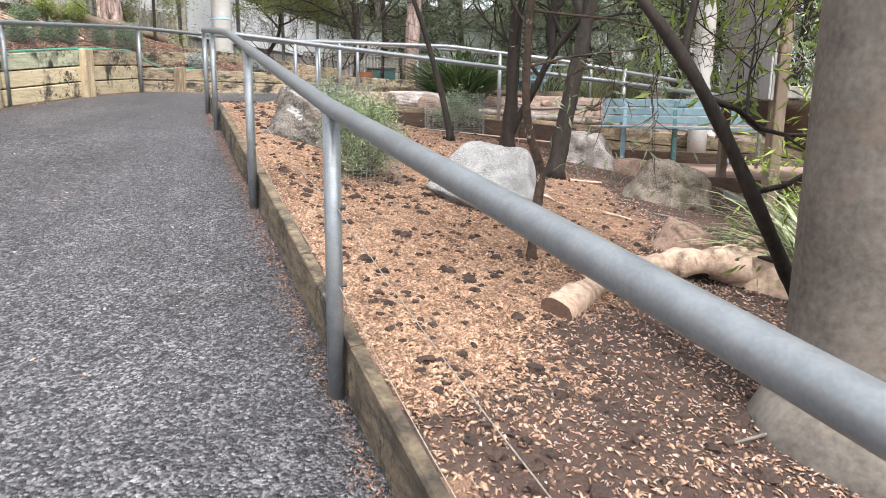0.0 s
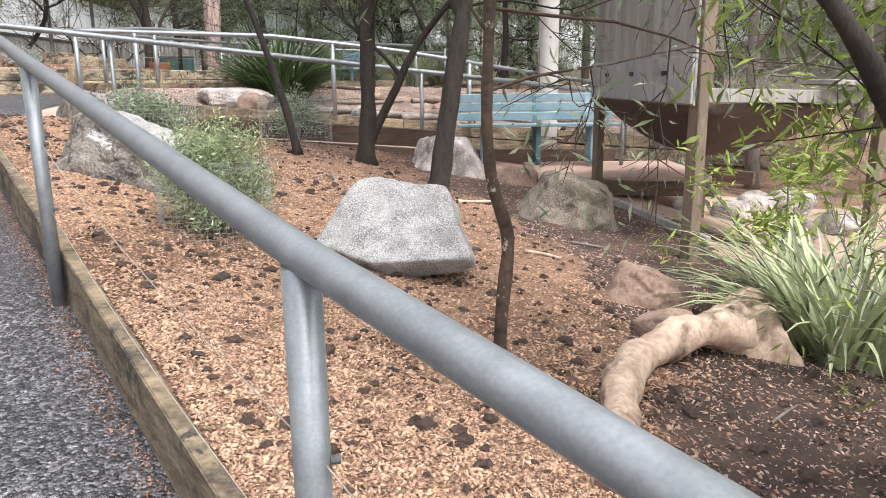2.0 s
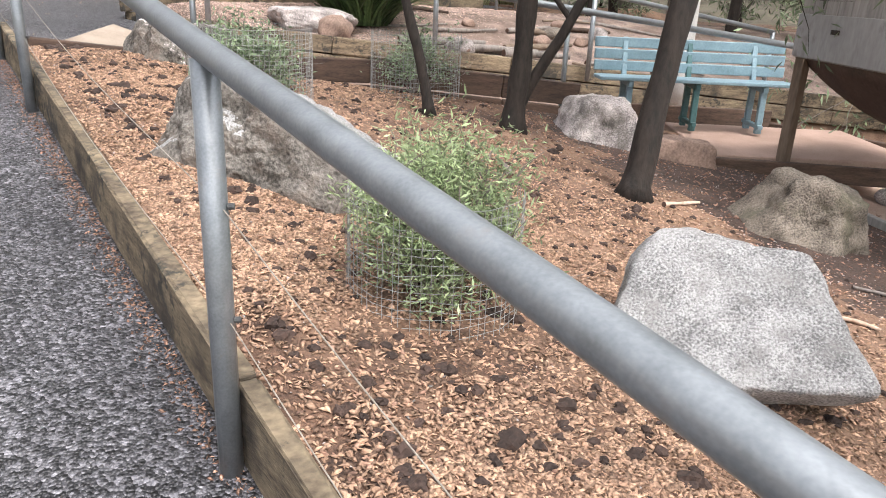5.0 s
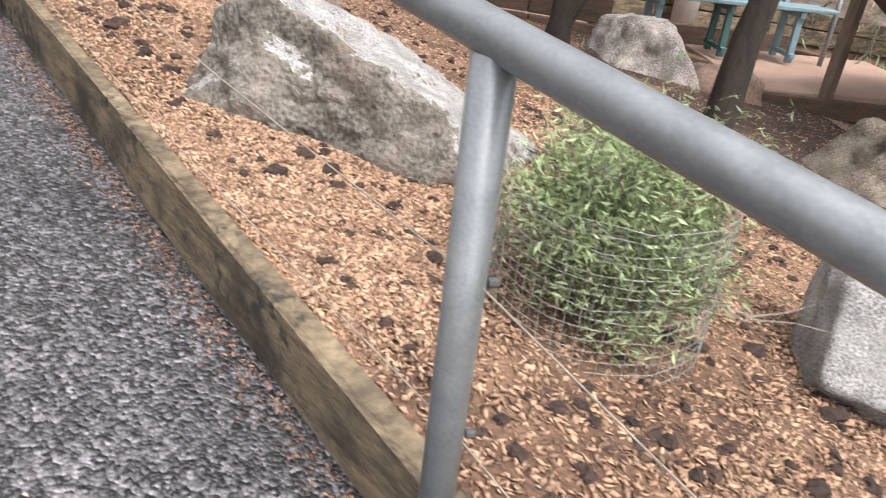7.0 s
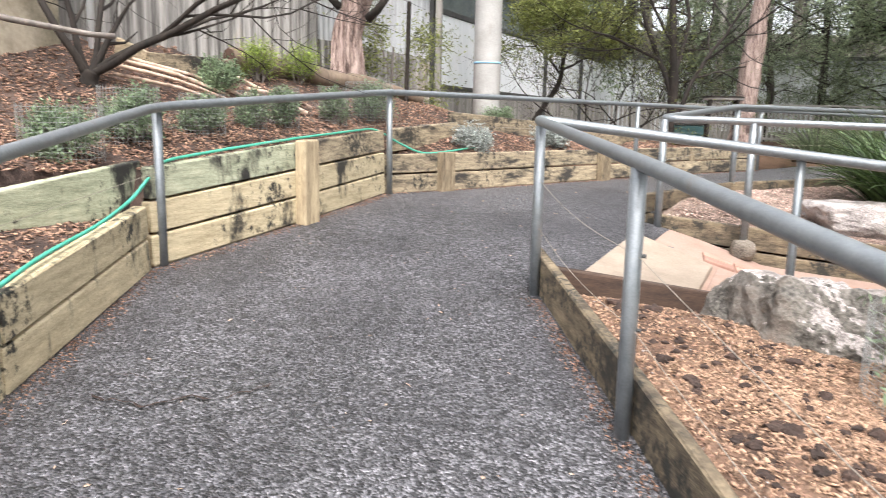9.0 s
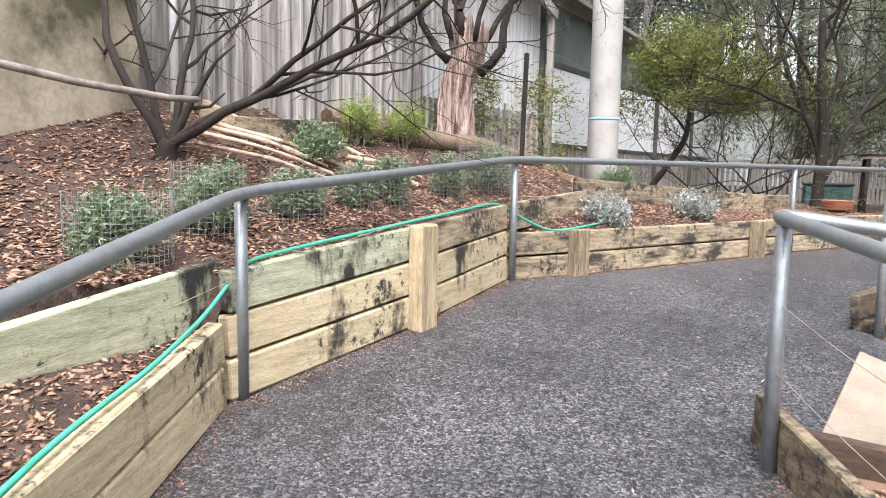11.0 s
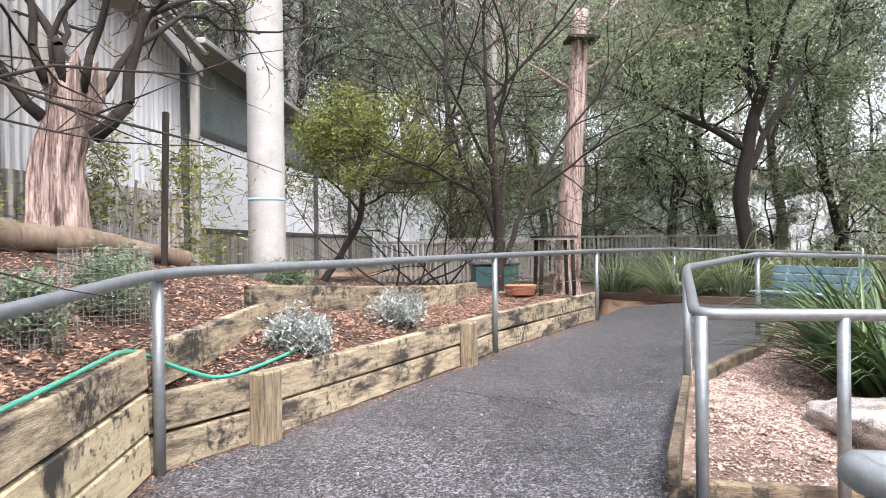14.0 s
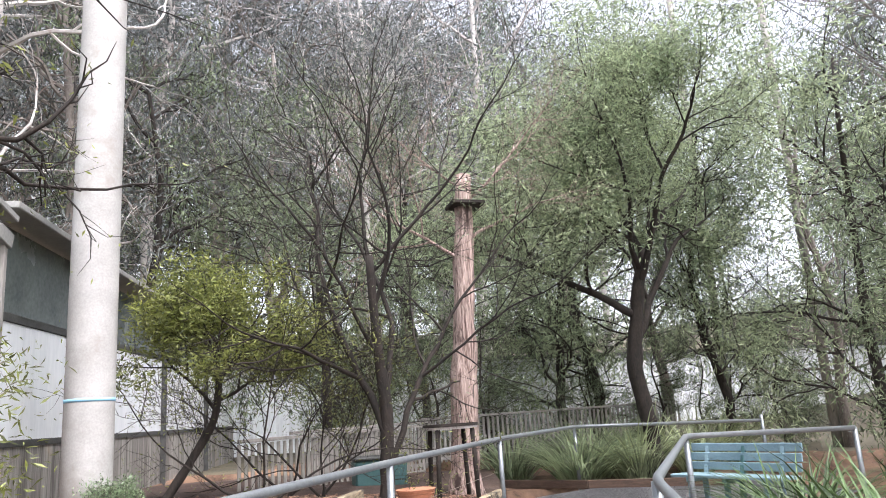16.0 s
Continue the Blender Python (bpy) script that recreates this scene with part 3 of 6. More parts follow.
for (x, y, h, rz) in [(-5.44, 11.62, 0.67, 0), (-4.9, 13.86, 0.42, 0), (-3.38, 16.3, 0.42, 0), (-2.2, 18.4, 0.42, 0), (-5.03, 7.9, 0.45, 0)]:
    b = bmesh.new()
    z = zpath(x, y)
    rough_box(b, pose(x + 0.02, y, z + h / 2 - 0.1, 0, 0, 60 if y > 13.5 else 78), 0.19, 0.11, h + 0.2, 0.014, 0.004, int(y * 10))
    tagged(part("timber_post", b, M_post_pale if y < 13 else M_sleeper_post), "squat square weathered timber post of the retaining wall", "post", group="retaining wall posts")

# ---- rails ----
RAIL_R = 0.03
bed_rail = empty("handrail", -0.63, 3.24, 0, "grey galvanised pipe handrail along the ramp", "handrail")
_posts = [(-0.683, 3.386), (-1.58, 5.762), (-2.785, 8.957), (-3.425, 10.67)]
_back = [A0 - EDGE_DIR * d for d in (2.7, 5.4)]
for x, y in _posts[:3] + [(p.x, p.y) for p in _back]:
    rail_post(bed_rail, x, y, zpath(x, y), zpath(x, y) + 1.03, 0.031)
_e = (-3.385, 10.58)
rail_post(bed_rail, _e[0], _e[1], zpath(*_e), zpath(*_e) + 1.02, 0.031)
_top = [(p.x + 0.02 * d, p.y, 1.07 - 0.108 * d) for p, d in zip(reversed(_back), (5.4, 2.7))] + [(x, y, zpath(x, y) + 1.05) for x, y in _posts]
_top.insert(4, (-2.08, 7.09, zpath(-2.08, 7.09) + 1.095))      # the pipe bows up a little midway
_far = [(1.3, 10.55), (3.85, 10.5)]
_top += [(x, y, 1.98 - 0.113 * (x + 3.42)) for x, y in _far]
pipe_rail(bed_rail, _top, RAIL_R, 0.1)
for x, y in [(-1.95, 10.66), (1.3, 10.55), (3.85, 10.5)]:
    rail_post(bed_rail, x, y, zcross(x, y), 1.97 - 0.113 * (x + 3.42), 0.024)

wall_rail = empty("handrail", -5.83, 10.27, 0, "grey galvanised pipe handrail before the retaining wall", "handrail")
_lp = [(-3.4, 4.1), (-4.6, 7.4), (-5.8, 10.27), (-5.33, 13.3), (-2.98, 17.08), (-0.98, 20.03)]
for x, y in _lp:
    rail_post(wall_rail, x, y, zpath(x, y), zpath(x, y) + 1.01, 0.031)
pipe_rail(wall_rail, [(x, y, zpath(x, y) + 1.03) for x, y in _lp] + [(1.5, 23.1, 2.22), (5.0, 22.6, 2.1)], RAIL_R, 0.3)
for x, y in [(1.5, 23.1), (5.0, 22.6)]:
    rail_post(wall_rail, x, y, 1.2, 2.2, 0.031)

bed2_rail = empty("handrail", -2.6, 13.1, 0, "grey galvanised pipe handrail round the next bed", "handrail")
_r2 = [(-2.75, 12.76), (-1.87, 14.78), (0.43, 18.02)]
pipe_rail(bed2_rail, [(5.2, 12.82, 1.2), (1.5, 12.82, 1.77), (-0.2, 12.82, 1.96), (-2.7, 12.82, 2.02), (-1.9, 14.75, 2.17), (0.43, 18.02, 2.2), (3.2, 18.6, 2.1)], RAIL_R, 0.16)
for x, y, z in [(-2.66, 12.84, 2.01), (-1.89, 14.77, 2.16), (0.43, 18.02, 2.19), (-1.95, 12.82, 1.99), (0.6, 12.82, 1.86), (2.6, 12.82, 1.59), (5.2, 12.82, 1.2), (3.2, 18.6, 2.1)]:
    rail_post(bed2_rail, x, y, z - 1.0, z, 0.031)


# ---- concrete and timber masts ----
def pole(name, x, y, z0, z1, r, label, band=None):
    ob = empty(name, x, y, z0, label, "pole")
    zs = np.linspace(z0 - 0.2, z1, 24)
    v, f = tube([(x, y, z) for z in zs], [r * (1 - 0.03 * (z - z0) / 4) for z in zs], 28)
    adopt(ob, part_raw("shaft", v, f, M_concrete, smooth=True))
    if band:
        v, f = tube([(x, y, band), (x, y, band + 0.035)], r * (1 - 0.03 * (band - z0) / 4) + 0.003, 28)
        adopt(ob, part_raw("tape_band", v, f, M_blue, label="pale blue tape band", smooth=True))
    return ob


pole("pole", -5.64, 19.1, 1.9, 12, 0.24, "thick pale concrete aviary pole with a blue tape band", 2.95)


# ---- rocks and logs ----
def boulder(name, c, dims, material, label, rz=0.0, rx=0.0, ry=0.0, seed=1, facets=9, category="rock", lump=0.12, sub=4, box=0.0, cuts=(), dark_side=None):
    """A faceted boulder: a sphere pulled towards a box, cut by planes and roughened."""
    b = bmesh.new()
    bmesh.ops.create_icosphere(b, subdivisions=sub, radius=1.0)
    rr = random.Random(seed)
    planes = []
    for _ in range(facets):
        v = Vector((rr.gauss(0, 1), rr.gauss(0, 1), rr.gauss(0, 1))).normalized()
        planes.append((v, rr.uniform(0.62, 0.88)))
    planes += [(Vector(n_).normalized(), d_ / (1 + 0.5 * box)) for n_, d_ in cuts]
    m = pose(*c, rx, ry, rz)
    for v in b.verts:
        p = v.co.copy()
        if box:
            k = max(abs(p.x), abs(p.y), abs(p.z))
            p = p.lerp(p / k, box)
        for nrm, d in planes:
            e = p.dot(nrm) - d * (1 + 0.5 * box)
            if e > 0:
                p -= nrm * e * 0.9
        o = Vector((seed * 3.1, 0, 0))
        p *= 1 + lump * noise.noise(p * 1.6 + o) + 0.04 * noise.noise(p * 5 + o) + 0.018 * noise.noise(p * 14 + o)
        p = Vector((p.x * dims[0] / 2, p.y * dims[1] / 2, p.z * dims[2] / 2))
        v.co = m @ p
    b.normal_update()
    for f in b.faces:
        f.smooth = True
        # faces turned the given way take the second material
        if dark_side and f.normal.dot(dark_side[1]) + 0.45 * noise.noise(f.calc_center_median() * 4.5) > dark_side[2]:
            f.material_index = 1
    ob = part(name, b, material)
    if dark_side:
        ob.data.materials.append(dark_side[0])
    return tagged(ob, label, category)


def cut_rock(name, m, planes, material, label, seed=1, lump=0.05, sub=6, soft=16, dark_side=None, category="rock"):
    """A broken stone: the body between the planes (outward normal, distance), with worn edges and pitted faces."""
    b = bmesh.new()
    bmesh.ops.create_icosphere(b, subdivisions=sub, radius=1.0)
    pl = [(Vector(n_).normalized(), d_) for n_, d_ in planes]
    o = Vector((seed * 3.1, 0, 0))
    for v in b.verts:
        d = v.co.normalized()
        k = sum((max(0.0, d.dot(n_)) / d_) ** soft for n_, d_ in pl)
        p = d * k ** (-1 / soft)
        p += d * (lump * noise.noise(p * 4 + o) + lump * 0.45 * noise.noise(p * 11 + o) + lump * 0.22 * noise.noise(p * 30 + o))
        v.co = m @ p
    b.normal_update()
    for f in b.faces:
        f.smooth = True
        # second, darker material where the face normal points the given way
        if dark_side and f.normal.dot(dark_side[1]) + 0.45 * noise.noise(f.calc_center_median() * 4.5) > dark_side[2]:
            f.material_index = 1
    ob = part(name, b, material)
    if dark_side:
        ob.data.materials.append(dark_side[0])
    return tagged(ob, label, category)


# the slab leans back: u along its foot, v up its face, w out of it
_u, _v, _nw = Vector((0.871, -0.491, 0)), Vector((0.353, 0.626, 0.697)), Vector((-0.342, -0.607, 0.717))
_m = Matrix((_u, _v, _nw)).transposed().to_4x4()
_m.translation = Vector((0.0, 5.97, 0.64)) - _nw * 0.13
cut_rock("boulder", _m, [((0.917, 0.4, 0.05), 0.325), ((-0.984, 0.176, 0.05), 0.37), ((0.05, 1, 0.1), 0.285), ((0.19, -0.98, 0), 0.285), ((-0.19, -0.98, 0), 0.265), ((0.02, 0.03, 1), 0.13),
                         ((-0.7, 0.7, 0.35), 0.4), ((0, 0.3, -1), 0.2), ((0.3, -0.7, -0.7), 0.25)],
         M_granite, "broad slab-like pale speckled granite boulder in the bed", 11, 0.028, 6, 22)
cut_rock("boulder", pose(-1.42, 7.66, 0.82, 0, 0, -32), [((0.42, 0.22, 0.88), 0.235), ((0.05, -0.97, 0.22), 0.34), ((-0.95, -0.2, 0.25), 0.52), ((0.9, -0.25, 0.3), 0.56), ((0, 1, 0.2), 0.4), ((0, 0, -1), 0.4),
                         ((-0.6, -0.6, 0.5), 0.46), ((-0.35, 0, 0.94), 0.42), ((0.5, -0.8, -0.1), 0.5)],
         M_granite, "large sloping grey granite boulder with a darker face beside the ramp", 5, 0.07, 6, 14, dark_side=(M_granite_dark, Vector((-0.6, -0.7, -0.4)), 0.08))
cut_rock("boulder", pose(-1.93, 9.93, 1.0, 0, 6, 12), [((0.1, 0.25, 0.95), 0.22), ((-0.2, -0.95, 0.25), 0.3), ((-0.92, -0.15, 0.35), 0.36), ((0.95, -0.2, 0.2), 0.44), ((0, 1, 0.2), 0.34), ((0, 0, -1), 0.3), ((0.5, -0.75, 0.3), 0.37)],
         M_granite_pale, "pale flat-topped granite boulder near the bed corner", 8, 0.07, 6, 13, dark_side=(M_granite_dark, Vector((-0.7, -0.6, -0.4)), 0.12))
cut_rock("boulder", pose(1.87, 7.78, 0.3, 0, 8, -18), [((0.15, -0.1, 1), 0.24), ((-0.3, -0.9, 0.3), 0.23), ((-0.85, -0.1, 0.5), 0.3), ((0.9, -0.2, 0.35), 0.33), ((0, 1, 0.2), 0.26), ((0, 0, -1), 0.3), ((0.5, -0.8, 0.1), 0.25)],
         M_mossy_stone, "mossy grey-brown boulder in the bed", 17, 0.07, 5, 14)
cut_rock("boulder", pose(1.4, 9.9, 0.55, 0, 0, -10), [((0.1, 0, 1), 0.2), ((-0.1, -0.95, 0.3), 0.25), ((-0.85, -0.1, 0.4), 0.29), ((0.85, -0.1, 0.5), 0.28), ((0, 1, 0.2), 0.26), ((0, 0, -1), 0.35)],
         M_granite_pale, "pale pinkish blunt boulder before the bench", 23, 0.06, 5, 10)
cut_rock("boulder", pose(2.02, 9.6, 0.33, 0, 6, -12), [((0, 0, 1), 0.12), ((0, -1, 0.3), 0.17), ((-1, 0, 0.4), 0.27), ((1, 0, 0.4), 0.26), ((0, 1, 0.2), 0.17), ((0, 0, -1), 0.2)],
         M_sandstone, "brown rounded stone beside the pink slab", 29, 0.04, 4, 7)
cut_rock("stone", pose(1.4, 5.78, 0.16, 0, 10, -12), [((0.1, 0, 1), 0.13), ((0, -1, 0.2), 0.12), ((-1, 0, 0.3), 0.21), ((1, 0, 0.4), 0.2), ((0, 1, 0.2), 0.13), ((0, 0, -1), 0.15), ((-0.5, -0.6, 0.6), 0.15)],
         M_sandstone, "dark brown cracked stone in the bed", 31, 0.05, 5, 10)
cut_rock("stone", pose(1.56, 5.2, 0.12, 0, 0, -22), [((-0.75, 0, 0.66), 0.13), ((0.85, 0, 0.5), 0.18), ((0, -1, 0.25), 0.1), ((0, 1, 0.25), 0.12), ((0, 0, -1), 0.14), ((0, 0, 1), 0.22)],
         M_log, "tan wedge-shaped root block at the end of the log", 37, 0.03, 5, 12)
boulder("stone", (1.2, 5.28, 0.16), (0.36, 0.24, 0.16), M_sandstone, "flat tan stone beside the log", 12, 0, 0, 41, 6)
boulder("boulder", (-0.75, 14.0, bed2_z(-0.75, 14.0) + 0.1), (1.15, 0.85, 0.36), M_granite_pale, "pale flat boulder among wood chips in the next bed", 10, 0, 3, 43, 8, sub=5, box=0.5)
boulder("boulder", (-0.5, 13.35, bed2_z(-0.5, 13.35) + 0.1), (0.5, 0.35, 0.34), M_sandstone, "reddish brown stone in the next bed", 30, 0, 0, 47, 7)
for k, (x, y, s) in enumerate([(4.3, 8.9, 0.5), (5.0, 9.4, 0.6), (4.7, 8.3, 0.4), (5.6, 8.8, 0.55), (5.9, 9.9, 0.7), (3.9, 9.15, 0.32), (6.3, 9.2, 0.5), (3.2, 6.2, 0.4), (3.6, 5.6, 0.5)]):
    boulder("stone", (x, y, zbed(x, y) + s * 0.15), (s, s * 0.75, s * 0.6), M_granite_pale, "pale weathered border stone", k * 40, 0, 0, 60 + k, 8, sub=3)


def log(name, pts, radii, material, end_material, label, sides=16, seed=0):
    pts = [Vector(p) for p in pts]
    fine, rad = [], []
    for i in range(len(pts) - 1):
        for k in range(6):
            t = k / 6
            fine.append(pts[i].lerp(pts[i + 1], t))
            rad.append(radii[i] * (1 - t) + radii[i + 1] * t)
    fine.append(pts[-1])
    rad.append(radii[-1])
    for _ in range(3):
        fine = [fine[0]] + [(fine[i - 1] + fine[i] * 2 + fine[i + 1]) / 4 for i in range(1, len(fine) - 1)] + [fine[-1]]
    v, f = tube(fine, rad, sides, cap=False)
    o = Vector((seed, 0, 0))
    v = [p + (p - fine[i // sides]) * (0.4 * noise.noise(p * 6 + o) + 0.25 * noise.noise(p * 16 + o)) for i, p in enumerate(v)]
    ob = empty(name, *pts[0], label, "log")
    adopt(ob, part_raw("trunk", v, f, material, smooth=True))
    for e in (0, len(fine) - 1):
        ring = [v[e * sides + k] for k in range(sides)]
        c = sum(ring, Vector()) / sides
        adopt(ob, part_raw("cut_end", ring + [c], [(k, (k + 1) % sides, sides) for k in range(sides)], end_material))
    return ob


log("fallen_log", [(0.19, 3.96, 0.2), (0.4, 4.3, 0.2), (0.66, 4.72, 0.2), (0.98, 4.98, 0.2), (1.3, 5.1, 0.19), (1.52, 5.14, 0.17)], [0.08, 0.068, 0.075, 0.08, 0.09, 0.11],
    M_log, M_endgrain, "curved pale stripped log with a dark sawn end on soil")
log("fallen_branch", [(0.52, 4.35, 0.1), (0.72, 4.1, 0.06), (0.86, 3.9, 0.04)], [0.035, 0.03, 0.02], M_log, M_endgrain, "short pale branch stub beside the log", 10, 3)
def lay(x, y, up):
    return (x, y, upper_z(x, y) + up)


log("fallen_log", [lay(-7.45, 13.75, 0.14), lay(-7.1, 14.3, 0.1), lay(-6.62, 14.88, 0.09), lay(-6.3, 15.4, 0.08), lay(-5.9, 16.1, 0.06)], [0.14, 0.12, 0.1, 0.09, 0.07], M_post_timber, M_endgrain,
    "long dark brown log lying across the upper garden", 16, 5)
for k, (p, q, r) in enumerate([((-7.35, 11.75), (-6.55, 12.3), 0.03), ((-7.25, 11.6), (-6.4, 12.15), 0.025), ((-7.3, 11.95), (-6.45, 12.5), 0.028), ((-7.1, 11.45), (-6.3, 12.0), 0.022), ((-6.95, 13.0), (-6.2, 13.3), 0.03), ((-6.5, 12.5), (-6.0, 12.8), 0.04), ((-6.6, 12.7), (-6.1, 13.1), 0.03)]):
    a, b = lay(*p, 0.06), lay(*q, 0.04)
    log("cut_branch", [a, tuple(Vector(a).lerp(Vector(b), 0.5) + Vector((0.05, 0, 0.03))), b], [r * 0.7, r * 0.65, r * 0.45], M_log, M_endgrain, "pale stripped branch lying on mulch", 9, 10 + k)
for k in range(5):
    x, y = 0.3 + 0.35 * k, 11.3 + 0.2 * (k % 2) + 2.2
    log("cut_branch", [(x, y, bed2_z(x, y) + 0.05), (x + 0.4, y + 0.1, bed2_z(x, y) + 0.05), (x + 0.9, y + 0.3 - 0.1 * k, bed2_z(x, y) + 0.03)], [0.05, 0.05, 0.03], M_bark_grey, M_endgrain, "grey weathered branch lying in the next bed", 9, 20 + k)


rb = random.Random(77)
for k in range(16):
    x, y = rb.uniform(-0.2, 4.6), rb.uniform(13.2, 16.2)
    a_, n_ = rb.uniform(-0.6, 0.6), rb.uniform(0.5, 1.5)
    ends = [(x + n_ * t * math.cos(a_), y + n_ * t * math.sin(a_)) for t in (0, 0.5, 1)]
    r_ = rb.uniform(0.02, 0.055)
    log("fallen_branch", [(px_, py_, bed2_z(px_, py_) + r_ * 0.7 + rb.uniform(0, 0.03)) for px_, py_ in ends], [r_, r_ * 0.9, r_ * 0.6], rb.choice([M_bark_grey, M_post_timber, M_bark_mottled]), M_endgrain,
        "grey-brown fallen branch among chips in the next bed", 8, 60 + k)
for k in range(11):
    x, y, d_ = rb.uniform(-0.1, 4.4), rb.uniform(13.2, 15.6), rb.uniform(0.18, 0.5)
    boulder("stone", (x, y, bed2_z(x, y) + d_ * 0.15), (d_, d_ * 0.75, d_ * 0.6), rb.choice([M_granite_pale, M_mossy_stone, M_sandstone]), "weathered loose stone among branches in the next bed", k * 37, 0, 0, 130 + k, 7, sub=3)
for k, (p, q, r_) in enumerate([((0.95, 3.55), (1.5, 3.35), 0.008), ((0.62, 3.0), (1.0, 3.3), 0.006), ((0.98, 6.6), (1.2, 6.5), 0.012), ((1.5, 7.0), (1.75, 6.85), 0.01), ((0.95, 8.0), (1.3, 8.15), 0.016), ((-0.05, 8.05), (-0.02, 8.4), 0.022), ((0.5, 6.9), (0.62, 6.72), 0.014), ((1.1, 4.4), (1.35, 4.55), 0.006)]):
    mid = ((p[0] + q[0]) / 2 + 0.03, (p[1] + q[1]) / 2 + 0.02)
    log("stick", [(x, y, bed_z(x, y) + r_ + 0.004) for x, y in (p, mid, q)], [r_, r_ * 0.9, r_ * 0.5], M_bark_grey if k % 2 else M_log, M_endgrain, "thin dry stick lying on the soil", 7, 80 + k)


# ---- plants ----
def leaves(name, pts, rng, size, aspect, material, parent=None, droop=0.0, spread=0.1, per=1, label="", up=0.0):
    """Many small leaf blades, each a bent diamond, round the given points."""
    P = np.repeat(np.array([tuple(p) for p in pts]), per, axis=0)
    n = len(P)
    P = P + rng.normal(0, spread, (n, 3))
    D = rng.normal(0, 1, (n, 3))
    D[:, 2] = D[:, 2] * 0.7 - droop + up
    D /= np.linalg.norm(D, axis=1)[:, None]
    S = np.cross(D, rng.normal(0, 1, (n, 3)))
    S /= np.linalg.norm(S, axis=1)[:, None] + 1e-9
    L = (size * rng.uniform(0.6, 1.3, n))[:, None]
    Wd = L * aspect
    N = np.cross(D, S)
    V = np.stack([P, P + D * L * 0.45 + S * Wd / 2 + N * L * 0.06, P + D * L - N * L * 0.05, P + D * L * 0.45 - S * Wd / 2 + N * L * 0.06], axis=1).reshape(-1, 3)
    me = bpy.data.meshes.new(name)
    me.vertices.add(n * 4)
    me.vertices.foreach_set("co", V.ravel())
    me.loops.add(n * 4)
    me.loops.foreach_set("vertex_index", np.arange(n * 4))
    me.polygons.add(n)
    me.polygons.foreach_set("loop_start", np.arange(n) * 4)
    me.update(calc_edges=True)
    me.materials.append(material)
    ob = new(name, me)
    if parent is not None:
        ob.parent = parent
    if label:
        ob["label"] = label
    return ob


def limb(store, tips, p, d, length, r, depth, rng, wander=0.35, kids=(2, 4), sides=7, lift=0.15, shrink=0.68, inner=None, first=0.35):
    """A tapering limb with side limbs, down to twigs."""
    n = max(3, int(length / 0.25) + 2) if depth > 0 else 3
    n = min(n, 9)
    pts, rad = [Vector(p)], [r]
    d = Vector(d).normalized()
    r1 = r * (0.55 if depth > 0 else 0.25)
    for i in range(1, n):
        d = (d + Vector(rng.normal(0, wander / n ** 0.5, 3)) + Vector((0, 0, lift / n))).normalized()
        pts.append(pts[-1] + d * length / (n - 1))
        rad.append(r + (r1 - r) * i / (n - 1))
    add_to(store, tube(pts, rad, max(3, sides), cap=False))
    if depth == 0:
        tips.extend(pts[1:])
        return
    if depth == 1:
        tips.append(pts[-1])
    m = rng.integers(kids[0], kids[1] + 1)
    for k in range(m):
        t = first + (1 - first) * (k + rng.uniform(0, 1)) / m
        i = min(n - 2, int(t * (n - 1)))
        f = t * (n - 1) - i
        q = pts[i].lerp(pts[i + 1], f)
        axis_ = Vector(rng.normal(0, 1, 3))
        e = (pts[i + 1] - pts[i]).normalized()
        side_ = e.cross(axis_).normalized()
        nd = (e * rng.uniform(0.5, 1.0) + side_ * rng.uniform(0.6, 1.1)).normalized()
        limb(store, tips, q, nd, length * shrink * rng.uniform(0.7, 1.15), max(0.003, rad[i] * 0.62), depth - 1, rng, wander, kids, max(3, sides - 1), lift, shrink)
    limb(store, tips, pts[-1], d, length * shrink, max(0.003, r1), depth - 1, rng, wander, kids, max(3, sides - 1), lift, shrink)


def tree(name, base, trunk_pts, trunk_r, limbs, material, label, leaf=None, seed=0, category="tree"):
    """trunk_pts: the trunk's line; limbs: (t along the trunk, direction, length, radius, depth); leaf: (material, size, aspect, per, spread, droop)."""
    rng = np.random.default_rng(seed)
    ob = empty(name, *base, label, category)
    store, tips = [[], []], []
    pts = [Vector(p) for p in trunk_pts]
    fine = []
    for i in range(len(pts) - 1):
        for k in range(5):
            fine.append(pts[i].lerp(pts[i + 1], k / 5))
    fine.append(pts[-1])
    for _ in range(2):
        fine = [fine[0]] + [(fine[i - 1] + fine[i] * 2 + fine[i + 1]) / 4 for i in range(1, len(fine) - 1)] + [fine[-1]]
    n = len(fine)
    rad = [trunk_r[0] + (trunk_r[1] - trunk_r[0]) * i / (n - 1) for i in range(n)]
    rad[0] *= 1.5
    rad[1] *= 1.2
    v, f = tube(fine, rad, 14, cap=True)
    v = [p + (p - fine[i // 14]) * (0.22 * noise.noise(p * 5 + Vector((seed, 0, 0))) + 0.1 * noise.noise(p * 25)) for i, p in enumerate(v)]
    adopt(ob, part_raw("trunk", v, f, material, smooth=True))
    for t, d, L, r, depth in limbs:
        i = min(n - 1, int(t * (n - 1)))
        limb(store, tips, fine[i], d, L, r, depth, rng)
    if store[0]:
        adopt(ob, part_raw("limb_framework", store[0], store[1], material, smooth=True))
    if leaf and tips:
        lm, size, aspect, per, spread, droop = leaf
        adopt(ob, leaves("crown", tips, rng, size, aspect, lm, None, droop, spread, per))
    return ob


U = Vector((0, 0, 1))
